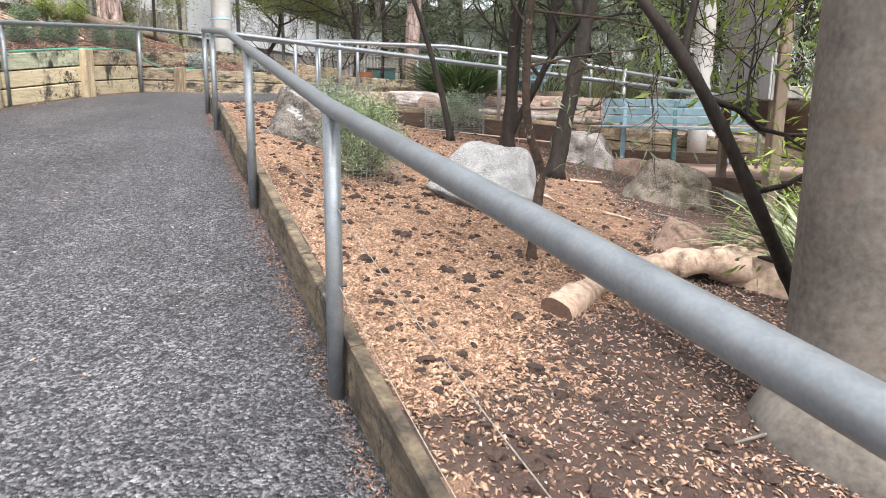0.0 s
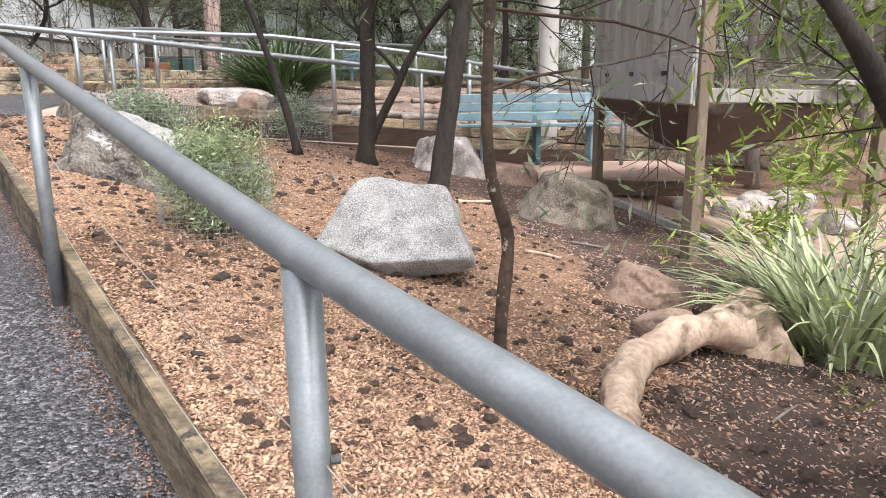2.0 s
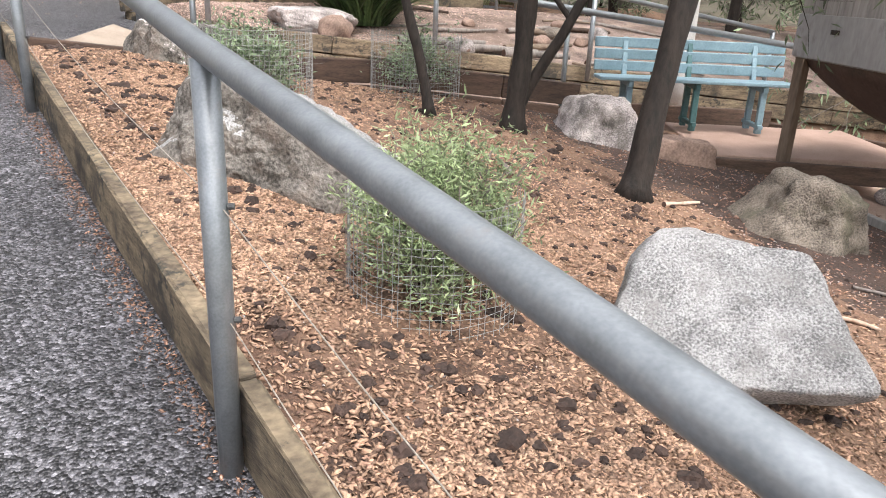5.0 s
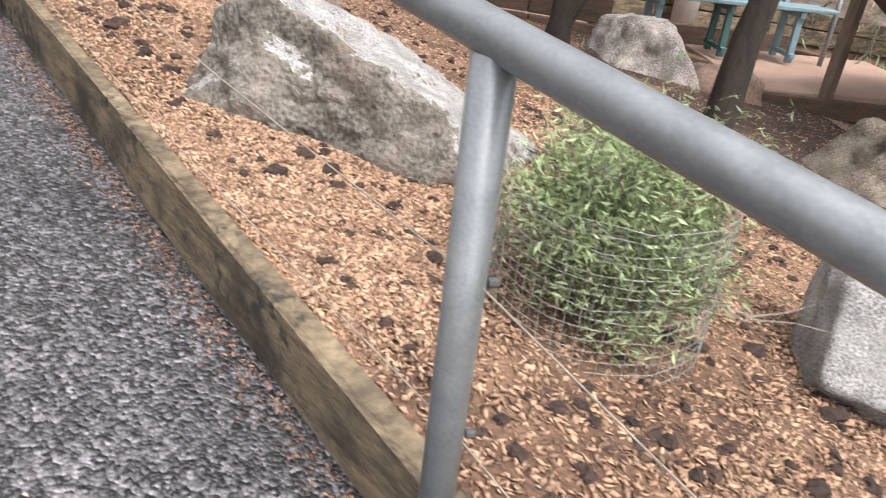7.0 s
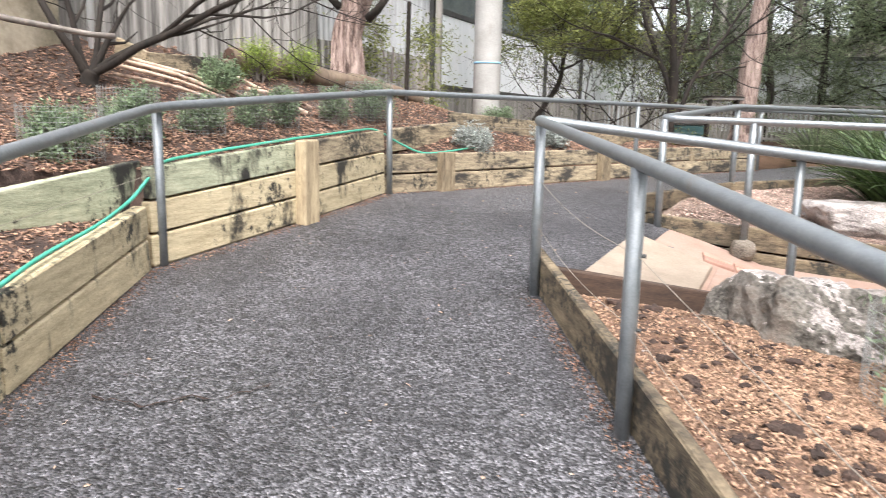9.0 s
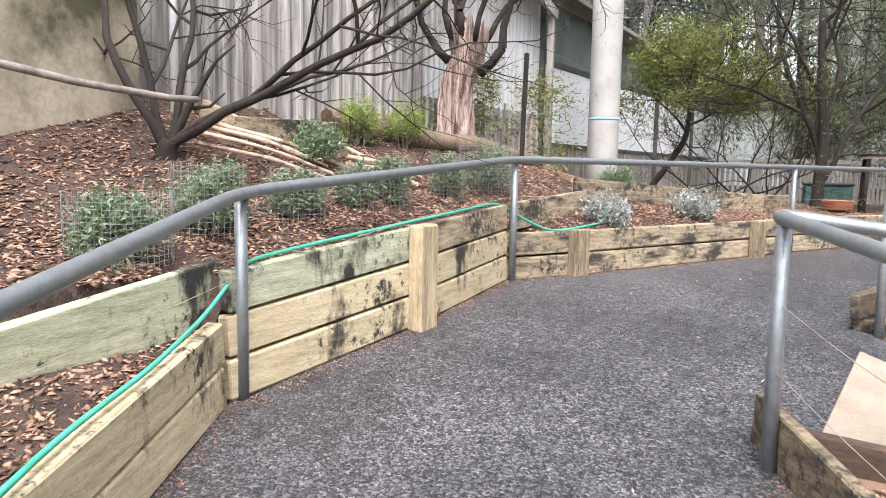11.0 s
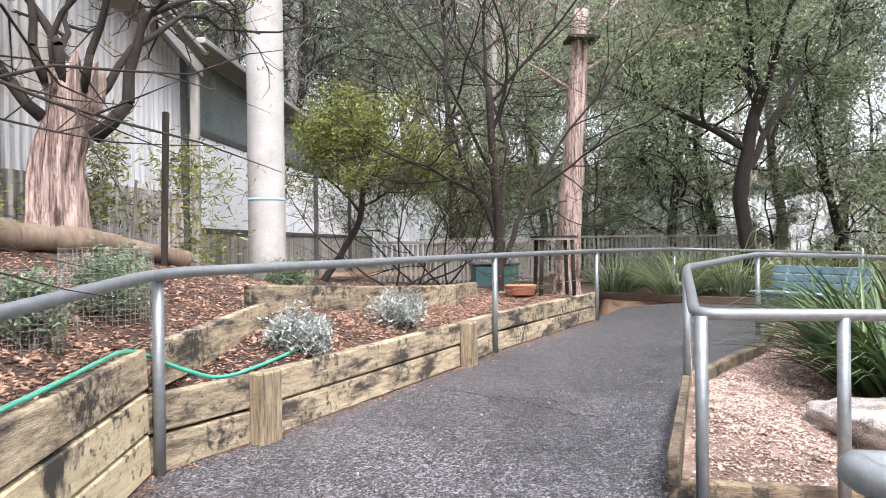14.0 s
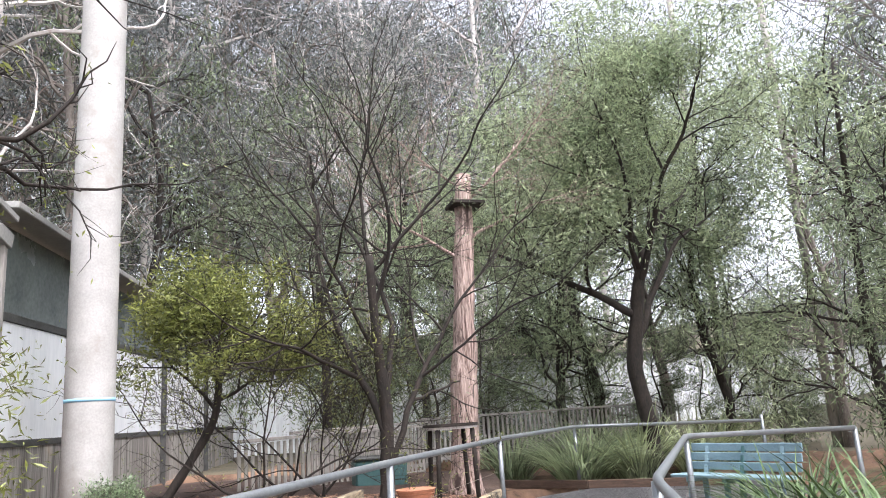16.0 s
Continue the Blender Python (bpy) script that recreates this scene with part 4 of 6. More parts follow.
# thin dark trees in the bed
tree("sapling", (-0.2, 9.55, 0.68), [(-0.2, 9.55, 0.65), (-0.28, 9.57, 1.06), (-0.41, 9.6, 1.53), (-0.55, 9.63, 2.0), (-0.75, 9.66, 2.5), (-0.8, 9.7, 3.1)], (0.042, 0.02),
     [(0.95, (-0.3, 0, 1), 1.0, 0.015, 3), (0.7, (-0.5, 0.3, 1), 0.8, 0.012, 2)], M_bark, "leaning thin dark tree in the bed", (M_leaf_gum, 0.09, 0.2, 4, 0.12, 0.8), 3)
tree("tree", (0.45, 9.5, 0.52), [(0.45, 9.5, 0.5), (0.5, 9.5, 1.2), (0.52, 9.48, 2.2), (0.6, 9.45, 3.4)], (0.085, 0.06),
     [(0.12, (0.55, 0, 0.9), 1.7, 0.05, 3), (0.9, (0.4, -0.2, 1), 1.6, 0.04, 4), (0.8, (-0.5, -0.2, 1), 1.4, 0.03, 4)], M_bark, "forked dark-barked tree in the bed", (M_leaf_gum, 0.1, 0.18, 5, 0.15, 0.9), 4)
tree("tree", (0.82, 8.15, 0.4), [(0.82, 8.15, 0.36), (0.9, 8.2, 0.85), (1.04, 8.25, 1.6), (1.1, 8.27, 1.9), (1.26, 8.3, 2.8), (1.36, 8.3, 3.9)], (0.09, 0.055),
     [(0.58, (-0.35, 0, 1), 1.9, 0.06, 4), (0.8, (0.5, -0.4, 0.8), 1.6, 0.035, 4), (0.95, (0.1, -0.5, 0.8), 1.5, 0.03, 4)], M_bark, "dark leaning tree with a forked trunk", (M_leaf_gum, 0.1, 0.18, 5, 0.15, 0.9), 6)
tree("sapling", (0.22, 4.98, 0.24), [(0.22, 4.98, 0.2), (0.23, 4.97, 0.45), (0.27, 5.0, 0.72), (0.18, 4.97, 0.95), (0.15, 4.95, 1.2), (0.17, 4.95, 1.7), (0.18, 4.95, 2.4)], (0.029, 0.02),
     [(0.72, (0.9, 0.1, 0.25), 0.6, 0.008, 3), (0.8, (0.9, -0.1, -0.1), 0.7, 0.008, 3), (0.78, (-0.6, 0.5, 0.7), 0.5, 0.007, 2), (0.9, (0.6, 0.4, 0.5), 0.7, 0.008, 3)], M_bark_mottled, "slim crooked mottled-bark sapling in the bed", (M_leaf_gum, 0.09, 0.16, 1, 0.1, 1.0), 7)
tree("tree", (1.44, 4.12, -0.03), [(1.44, 4.12, -0.12), (1.42, 4.08, 0.0), (1.26, 3.94, 0.3), (1.02, 3.72, 0.6), (0.83, 3.64, 0.9), (0.62, 3.54, 1.2), (0.46, 3.53, 1.4), (0.3, 3.57, 1.6), (0.12, 3.62, 1.85), (-0.05, 3.75, 2.3)], (0.034, 0.017),
     [(0.3, (-0.6, 0.6, 0.3), 0.1, 0.02, 0), (0.42, (0.9, 0.5, 0.15), 0.6, 0.013, 3), (0.55, (0.8, 0.5, -0.1), 0.75, 0.013, 3), (0.62, (0.3, 0.3, 1), 0.8, 0.016, 3), (0.72, (0.6, 0.5, 0.5), 0.7, 0.01, 3), (0.85, (0.6, 0.5, 0.5), 0.7, 0.01, 3), (0.95, (0.3, 0.7, 0.5), 0.6, 0.01, 3), (0.8, (0.8, 0.6, 0.1), 0.6, 0.01, 3)],
     M_bark, "dark crooked tree with yellow-green drooping leaves", (M_leaf_bright, 0.09, 0.17, 4, 0.08, 0.7), 9)


def clump(name, x, y, z, n, length, material, label, seed, width=0.016, spread=0.16, flop=1.0, category="grass clump"):
    """A clump of arching strap leaves."""
    rng = np.random.default_rng(seed)
    V, F = [], []
    for _ in range(n):
        a = rng.uniform(0, 2 * math.pi)
        rr = spread * rng.uniform(0, 1) ** 0.5
        p = Vector((x + rr * math.cos(a), y + rr * math.sin(a), z - 0.02))
        out = Vector((math.cos(a + rng.normal(0, 0.5)), math.sin(a + rng.normal(0, 0.5)), 0))
        L, lean = length * rng.uniform(0.6, 1.15), rng.uniform(0.15, 0.8)
        d = (Vector((0, 0, 1)) + out * lean).normalized()
        sd = d.cross(out + Vector((0, 0, 0.01))).normalized()
        if sd.length < 0.5:
            sd = Vector((-out.y, out.x, 0))
        k, w = 6, width * rng.uniform(0.7, 1.3)
        b0 = len(V)
        for i in range(k + 1):
            t = i / k
            ww = w * (1 - t ** 2.5) * 0.5 + 0.0006
            V += [p + sd * ww, p + Vector((0, 0, -ww * 0.5)), p - sd * ww]
            d = (d + Vector((0, 0, -1)) * flop * 0.34 * t + out * 0.12).normalized()
            p = p + d * L / k
        for i in range(k):
            q = b0 + i * 3
            F += [(q, q + 1, q + 4, q + 3), (q + 1, q + 2, q + 5, q + 4)]
    ob = empty(name, x, y, z, label, category)
    groups = max(6, n // 24)
    for g in range(groups):
        v, f = [], []
        for q in range(g, n, groups):
            o = len(v) - q * 21
            v += V[q * 21:(q + 1) * 21]
            f += [tuple(i + o for i in face) for face in F[q * 12:(q + 1) * 12]]
        adopt(ob, part_raw("leaf_fan", v, f, material))
    return ob


def shrub(name, x, y, z, r, h, material, label, seed, cage=None, leaf_size=0.045, per=3, aspect=0.3, dense=1.0):
    """A twiggy shrub; with a cage: a cylinder of chicken wire (radius, height)."""
    rng = np.random.default_rng(seed)
    ob = empty(name, x, y, z, label, "shrub")
    store, tips = [[], []], []
    for k in range(int(9 * dense)):
        a = rng.uniform(0, 2 * math.pi)
        d = Vector((math.cos(a) * rng.uniform(0.1, 1.0) * r / h, math.sin(a) * rng.uniform(0.1, 1.0) * r / h, 1))
        limb(store, tips, (x + 0.04 * math.cos(a), y + 0.04 * math.sin(a), z - 0.02), d, h * rng.uniform(0.35, 0.6), 0.006, 2, rng, 0.5, (2, 3), 4, 0.3)
    T = [t for t in tips if math.hypot(t.x - x, t.y - y) < r * 1.05 and t.z < z + h * 1.1]
    adopt(ob, part_raw("stem_framework", store[0], store[1], M_bark_grey))
    adopt(ob, leaves("foliage", T, rng, leaf_size, aspect, material, None, 0.0, r * 0.12, per, up=0.4))
    if cage:
        cr, ch = cage
        V = [[], []]
        nv = max(10, int(2 * math.pi * cr / 0.032))
        for k in range(nv):
            a = 2 * math.pi * k / nv
            q = (x + cr * math.cos(a) + rng.normal(0, 0.004), y + cr * math.sin(a))
            add_to(V, tube([(*q, z - 0.03), (*q, z + ch)], 0.0012, 3, False))
        for j in range(int(ch / 0.03) + 1):
            zz = z + j * 0.03
            add_to(V, tube([(x + cr * math.cos(2 * math.pi * k / 20), y + cr * math.sin(2 * math.pi * k / 20), zz + rng.normal(0, 0.004)) for k in range(21)], 0.0012, 3, False))
        adopt(ob, part_raw("wire_cage", V[0], V[1], M_wire, label="round cage of thin wire mesh"))
    return ob


shrub("shrub", -0.9, 6.42, 0.53, 0.31, 0.6, M_leaf_fresh, "bushy pale green shrub in a wire cage beside the boulders", 1, (0.3, 0.42), 0.032, 20, 0.22, dense=3.0)
shrub("shrub", -1.5, 9.25, 0.84, 0.36, 0.5, M_leaf_shrub, "sprawling grey-green shrub inside a wire cage", 2, (0.4, 0.45), 0.045, 7, dense=2)
shrub("shrub", -0.15, 10.35, 0.72, 0.36, 0.55, M_leaf_shrub, "loose grey-green shrub inside a wire cage", 3, (0.38, 0.5), 0.045, 6, dense=1.8)
clump("strap_leaf_clump", 2.2, 5.2, -0.06, 260, 0.9, M_blade_pale, "clump of long pale green strap leaves", 4, 0.03, 0.3)
clump("strap_leaf_clump", 2.9, 4.7, -0.2, 130, 0.8, M_blade_pale, "clump of pale green strap leaves behind the log", 5, 0.026, 0.25)
clump("strap_leaf_clump", 2.75, 6.0, -0.05, 120, 0.7, M_blade_pale, "clump of fine pale strap leaves beside the sign", 6, 0.016, 0.22)
tree("bush", (2.62, 6.2, -0.05), [(2.62, 6.2, -0.08), (2.6, 6.17, 0.2), (2.62, 6.15, 0.45)], (0.018, 0.01),
     [(0.2, (-0.6, -0.2, 0.8), 0.5, 0.008, 2), (0.4, (0.8, 0.1, 0.6), 0.6, 0.008, 2), (0.9, (-0.1, -0.4, 0.9), 0.5, 0.008, 2)],
     M_bark_grey, "sparse twiggy bush with narrow yellow-green leaf sprigs", (M_leaf_bright, 0.085, 0.2, 7, 0.05, 0.0), 21, "shrub")
tree("bush", (3.0, 4.6, -0.25), [(3.0, 4.6, -0.3), (2.98, 4.6, 0.2), (2.95, 4.6, 0.6)], (0.025, 0.012),
     [(0.2, (-0.7, 0.3, 0.8), 0.8, 0.01, 3), (0.4, (0.8, 0.1, 0.8), 0.8, 0.01, 3), (0.6, (-0.4, -0.5, 0.8), 0.8, 0.008, 3), (0.9, (0.2, 0.5, 0.9), 0.8, 0.008, 3)],
     M_bark_grey, "tall twiggy bush with bright drooping leaves", (M_leaf_bright, 0.085, 0.17, 2, 0.08, 0.3), 22, "shrub")

# next bed and the far end
clump("strap_leaf_clump", 0.0, 14.85, bed2_z(0.0, 14.85), 560, 1.4, M_blade, "large clump of dark green strap leaves behind the rail", 7, 0.034, 0.4)
clump("strap_leaf_clump", 0.5, 16.5, bed2_z(0.5, 16.5), 300, 1.1, M_blade, "clump of dark green strap leaves along the path", 8, 0.022, 0.25)
for k, (x, y, n) in enumerate([(1.75, 23.6, 300), (2.75, 23.3, 260), (2.6, 24.5, 220), (4.3, 23.8, 200), (0.9, 24.9, 160), (5.4, 24.4, 180)]):
    clump("strap_leaf_clump", x, y, 1.2, n, 1.5, M_blade_pale if k % 2 else M_leaf_lush, "tall arching strap leaf clump at the path's end", 30 + k, 0.034, 0.35)

# upper garden
for k, (x, y, r, h) in enumerate([(-6.25, 9.95, 0.24, 0.3), (-6.27, 10.6, 0.2, 0.36), (-6.09, 11.2, 0.17, 0.28), (-5.97, 11.72, 0.12, 0.28), (-5.9, 12.15, 0.13, 0.32), (-5.82, 13.0, 0.14, 0.34), (-5.85, 14.05, 0.26, 0.4)]):
    shrub("caged_shrub", x, y, upper_z(x, y), r * 0.95, h, M_leaf_shrub, "small green shrub in a cylindrical wire cage on mulch", 40 + k, (r, h + 0.02), 0.04, 9, dense=2.2)
shrub("shrub", -6.7, 12.4, upper_z(-6.7, 12.4), 0.28, 0.3, M_leaf_shrub, "dark rounded shrub on mulch", 50, None, 0.045, 7, dense=2)
for k, (x, y) in enumerate([(-4.77, 14.55), (-4.05, 15.95)]):
    shrub("silver_shrub", x, y, upper_z(x, y), 0.28, 0.3, M_leaf_silver, "low silvery-grey shrub in the mulch", 52 + k, None, 0.045, 6, dense=1.8)
for k, (x, y, r, h) in enumerate([(-7.12, 13.85, 0.22, 0.5), (-6.85, 14.3, 0.22, 0.45)]):
    shrub("shrub", x, y, upper_z(x, y), r, h, M_leaf_bright, "feathery bright green shrub beside the log", 56 + k, None, 0.07, 5, 0.12, dense=1.8)
shrub("shrub", -5.3, 18.75, upper_z(-5.3, 18.75), 0.3, 0.42, M_leaf_shrub, "compact green shrub at the foot of the pole", 59, None, 0.04, 9, dense=2)
tree("bush", (-6.5, 16.5, 2.1), [(-6.5, 16.5, 2.05), (-6.48, 16.5, 2.5), (-6.45, 16.5, 3.0)], (0.025, 0.012),
     [(0.1, (-0.7, 0.1, 0.5), 0.5, 0.01, 3), (0.2, (0.7, 0.1, 0.5), 0.55, 0.01, 3), (0.5, (-0.5, -0.3, 0.6), 0.45, 0.008, 3), (0.6, (0.4, 0.5, 0.5), 0.45, 0.008, 3)],
     M_bark_grey, "wispy green bush beside the thin post", (M_leaf_olive, 0.08, 0.2, 8, 0.12, 0.2), 61, "shrub")


# ---- benches, sign, table ----
def bench(name, p, q, z, label, seat_h=0.45, back_first=1):
    """A slatted park bench from p to q (ends of the seat), facing the side of the seat."""
    p, q = Vector((*p, 0)), Vector((*q, 0))
    x = (q - p).normalized()
    nrm = Vector((x.y, -x.x, 0)) * back_first      # towards the sitter
    ob = empty(name, *((p + q) / 2).xy, z, label, "bench")
    for k, (off, h) in enumerate([(0.2, 0.0), (0.06, -0.005), (-0.08, -0.01)]):
        b = bmesh.new()
        o = nrm * off + Vector((0, 0, z + seat_h + h))
        beam(b, p + o, q + o, 0.125, 0.035, 0.006)
        adopt(ob, part("seat_slat", b, M_teal))
    for k in range(3):
        b = bmesh.new()
        h = 0.09 + 0.115 * k
        o = nrm * (-0.18 - 0.035 * k) + Vector((0, 0, z + seat_h + h))
        beam(b, p + o, q + o, 0.032, 0.1, 0.006)
        adopt(ob, part("back_slat", b, M_teal))
    for t in (0.16, 0.5, 0.84):
        c = p.lerp(q, t)
        b = bmesh.new()
        for off in (0.2, -0.12):
            beam(b, c + nrm * off + Vector((0, 0, z - 0.05)), c + nrm * (off * 0.9) + Vector((0, 0, z + seat_h - 0.02)), 0.06, 0.05, 0.004)
        beam(b, c + nrm * 0.24 + Vector((0, 0, z + seat_h - 0.05)), c - nrm * 0.2 + Vector((0, 0, z + seat_h - 0.05)), 0.05, 0.06, 0.004)
        beam(b, c - nrm * 0.14 + Vector((0, 0, z + seat_h - 0.05)), c - nrm * 0.27 + Vector((0, 0, z + seat_h + 0.37)), 0.05, 0.05, 0.004)
        beam(b, c + nrm * 0.26 + Vector((0, 0, z + 0.02)), c - nrm * 0.2 + Vector((0, 0, z + 0.02)), 0.05, 0.04, 0.004)
        adopt(ob, part("leg_frame", b, M_teal_dark if t == 0.5 else M_teal))
    return ob


bench("bench", (1.9, 11.12), (3.8, 10.6), 0.36, "blue-green painted slatted bench facing the garden bed", 0.44)
bench("bench", (1.5, 19.85), (2.0, 18.35), 1.17, "pale blue-green slatted bench beside the path's end", 0.45)

b = bmesh.new()
_sv = [(2.38, 9.72), (4.25, 9.2), (4.7, 10.75), (2.86, 11.3)]
_vt = [b.verts.new((x, y, z)) for z in (0.2, 0.285) for x, y in _sv]
for f in ((3, 2, 1, 0), (4, 5, 6, 7), (0, 1, 5, 4), (1, 2, 6, 5), (2, 3, 7, 6), (3, 0, 4, 7)):
    b.faces.new([_vt[i] for i in f])
bmesh.ops.bevel(b, geom=b.edges[:], offset=0.008, segments=1, affect='EDGES')
tagged(part("paving_slab", b, M_slab), "smooth pinkish concrete slab before the bench", "paving slab")
for a, c, h, lab in [((2.86, 8.94), (2.95, 7.4), 0.08, "grey timber edging plank on the soil"), ((3.05, 8.1), (3.35, 7.4), 0.07, "short dark timber offcut")]:
    b = bmesh.new()
    beam(b, (*a, zbed(*a) + 0.02), (*c, zbed(*c) + 0.03), 0.05, h, 0.006)
    tagged(part("plank", b, M_grey_timber if h > 0.075 else M_brown_board), lab, "plank")
for a, c in [((1.75, 11.75), (4.2, 11.3)), ((4.2, 11.3), (5.2, 9.7)), ((2.3, 9.66), (4.25, 9.12))]:
    b = bmesh.new()
    hh = 0.34 if a[0] < 2 else 0.16
    beam(b, (*a, 0.2 + hh / 2 - 0.08), (*c, 0.15 + hh / 2 - 0.08), 0.07, hh, 0.008)
    tagged(part("timber_edging", b, M_sleeper_dark), "dark timber edging board around the bench", "edging")

# grey boarded hide on posts
hide = empty("notice_hide", 2.9, 9.5, 0.1, "grey weathered board screen standing on timber posts", "screen")
_h0, _h1 = Vector((2.97, 9.58, 0)), Vector((2.36, 6.86, 0))
_hx = (_h1 - _h0).normalized()
_hn = Vector((_hx.y, -_hx.x, 0))
L = (_h1 - _h0).length
for k in range(15):
    b = bmesh.new()
    s = (k + 0.5) / 15
    c = _h0.lerp(_h1, s) + _hn * 0.0
    rough_box(b, Matrix.Translation((c.x, c.y, 2.2)) @ Matrix.Rotation(math.atan2(_hx.y, _hx.x), 4, 'Z'), L / 15 - 0.006, 0.022, 2.1, 0.003, 0, k)
    adopt(hide, part("board", b, M_grey_timber))
b = bmesh.new()
beam(b, _h0 + Vector((0, 0, 1.33)) + _hn * 0.022, _h1 + Vector((0, 0, 1.33)) + _hn * 0.022, 0.016, 0.34, 0.003)
kick = adopt(hide, part("lower_sheet", b, M_sheet_grey, label="paler grey sheet along the lower edge"))
for s_ in (0.22, 0.5, 0.8):
    b = bmesh.new()
    c = _h0.lerp(_h1, s_) + Vector((0, 0, 1.38)) + _hn * 0.032
    beam(b, c - _hx * 0.06, c + _hx * 0.06, 0.008, 0.035, 0.003)
    adopt(hide, part("slot", b, M_bark)).parent = kick
for p_, w in ((_h0 + _hx * 0.05, 0.09), (_h1 - _hx * 0.05, 0.1), (Vector((3.7, 8.72, 0)), 0.09)):
    b = bmesh.new()
    z0 = zbed(p_.x, p_.y) - 0.1
    rough_box(b, pose(p_.x + 0.06, p_.y, (z0 + 2.6) / 2, 0, 0, 12), w, w, 2.6 - z0, 0.006)
    adopt(hide, part("post", b, M_post_timber))
# brown hull-shaped underside bellying down beneath the hide
_rim = [_h0 + Vector((0.05, 0, 0)), _h1 + Vector((0.05, 0.02, 0)), Vector((4.1, 7.2, 0)), Vector((4.5, 9.8, 0))]
_ring = [_rim[i].lerp(_rim[(i + 1) % 4], k / 8) for i in range(4) for k in range(8)]
_cen = sum(_rim, Vector()) / 4
vv, ff = [], []
for j in range(9):
    t_ = 1 - j / 9
    for p_ in _ring:
        q_ = _cen.lerp(p_, t_ ** 0.8)
        vv.append((q_.x, q_.y, 1.15 - 0.52 * (1 - t_ ** 1.6)))
for j in range(8):
    for k in range(32):
        ff.append((j * 32 + k, j * 32 + (k + 1) % 32, (j + 1) * 32 + (k + 1) % 32, (j + 1) * 32 + k))
ff.append(tuple(range(8 * 32, 9 * 32)))
ff.append(tuple(range(31, -1, -1)))
adopt(hide, part_raw("hull_floor", vv, ff, M_brown_board, label="dark brown bellied floor beneath", smooth=True))
deck = empty("raised_deck", 4.2, 6.6, 0.0, "dark timber raised deck behind the screen", "deck")
for a, c, w, h, m in [((2.45, 6.9, 1.22), (6.2, 7.5, 1.12), 0.06, 0.1, M_grey_timber), ((3.6, 7.1, 1.3), (5.6, 7.4, 1.22), 0.35, 0.04, M_grey_timber)]:
    b = bmesh.new()
    beam(b, a, c, w, h, 0.005)
    adopt(deck, part("deck_board", b, m))
for x, y in [(4.4, 7.22), (6.15, 7.5)]:
    b = bmesh.new()
    rough_box(b, pose(x, y, 0.7), 0.09, 0.09, 2.4, 0.005)
    adopt(deck, part("post", b, M_post_timber))

pole("pole", 3.8, 12.7, 0.4, 11, 0.15, "slender pale concrete pole behind the bench")
pole("pole", 1.2, 3.21, -0.1, 8, 0.3, "stout stained concrete pole beside the rail")
v, f = tube([(1.2, 3.21, -0.3), (1.2, 3.21, 0.02), (1.2, 3.21, 0.12), (1.2, 3.21, 0.15)], [0.43, 0.4, 0.35, 0.3], 28)
adopt(bpy.data.objects["pole.002"], part_raw("footing", v, f, M_stone_pier, label="flared concrete footing", smooth=True))
for v_ in bpy.data.objects["pole.002"].children:
    v_.data.materials[0] = M_stone_pier

# feeding table at the corner
TABLE = (-1.62, 20.02, 2.45)
table = empty("feeding_table", -1.62, 20.02, 1.5, "round weathered bird feeding table on four posts", "table")
TX, TY, TZ = TABLE
v, f = tube([(TX, TY, TZ - 0.04), (TX, TY, TZ)], 0.34, 20)
adopt(table, part_raw("tabletop", v, f, M_grey_timber))
v, f = tube([(TX, TY, TZ - 0.01), (TX, TY, TZ + 0.02)], 0.35, 20, False)
adopt(table, part_raw("rim", v, f, M_bark))
for dx, dy in ((-0.22, -0.2), (0.22, -0.2), (-0.22, 0.2), (0.22, 0.2)):
    v, f = tube([(TX + dx * 1.15, TY + dy, 1.4), (TX + dx, TY + dy, TZ - 0.02)], 0.03, 8)
    adopt(table, part_raw("leg", v, f, M_bark, smooth=True))
dish = empty("feed_dish", -2.25, 19.4, 1.65, "stacked orange terracotta dishes on the mulch", "dish")
for k in range(3):
    v, f = tube([(-2.25, 19.4, 1.66 + 0.045 * k), (-2.25, 19.4, 1.7 + 0.045 * k)], [0.19 + 0.01 * k, 0.21 + 0.01 * k], 18)
    adopt(dish, part_raw("dish", v, f, M_terracotta))
bin_ = empty("storage_box", -2.0, 22.6, 1.5, "dark green plastic storage box by the table", "box")
b = bmesh.new()
rough_box(b, pose(-2.1, 22.6, 1.72), 0.8, 0.5, 0.5, 0.03)
adopt(bin_, part("body", b, M_teal_dark))
b = bmesh.new()
rough_box(b, pose(-2.1, 22.6, 2.0), 0.84, 0.54, 0.05, 0.015)
adopt(bin_, part("lid", b, M_steel_dark))

# picket balustrade and footbridge at the end
def picket(name, a, c, z0, h, label, step=0.12):
    ob = empty(name, *a, z0, label, "fence")
    A, C = Vector((*a, 0)), Vector((*c, 0))
    n = int((C - A).length / step)
    ang = math.atan2(C.y - A.y, C.x - A.x)
    first_ = None
    for k in range(n + 1):
        p = A.lerp(C, k / n)
        if first_ is None:
            b = bmesh.new()
            rough_box(b, Matrix.Rotation(ang, 4, 'Z'), 0.06, 0.02, h - 0.08, 0.003)
            o = part("picket", b, M_grey_timber)
            first_ = o
        else:
            o = new("picket", first_.data)
        o.location = (p.x - a[0], p.y - a[1], h / 2)
        o.parent = ob
    for zz, hh in ((z0 + h, 0.05), (z0 + 0.12, 0.07)):
        b = bmesh.new()
        beam(b, (*a, zz), (*c, zz), 0.09, hh, 0.005)
        adopt(ob, part("rail", b, M_grey_timber))
    return ob


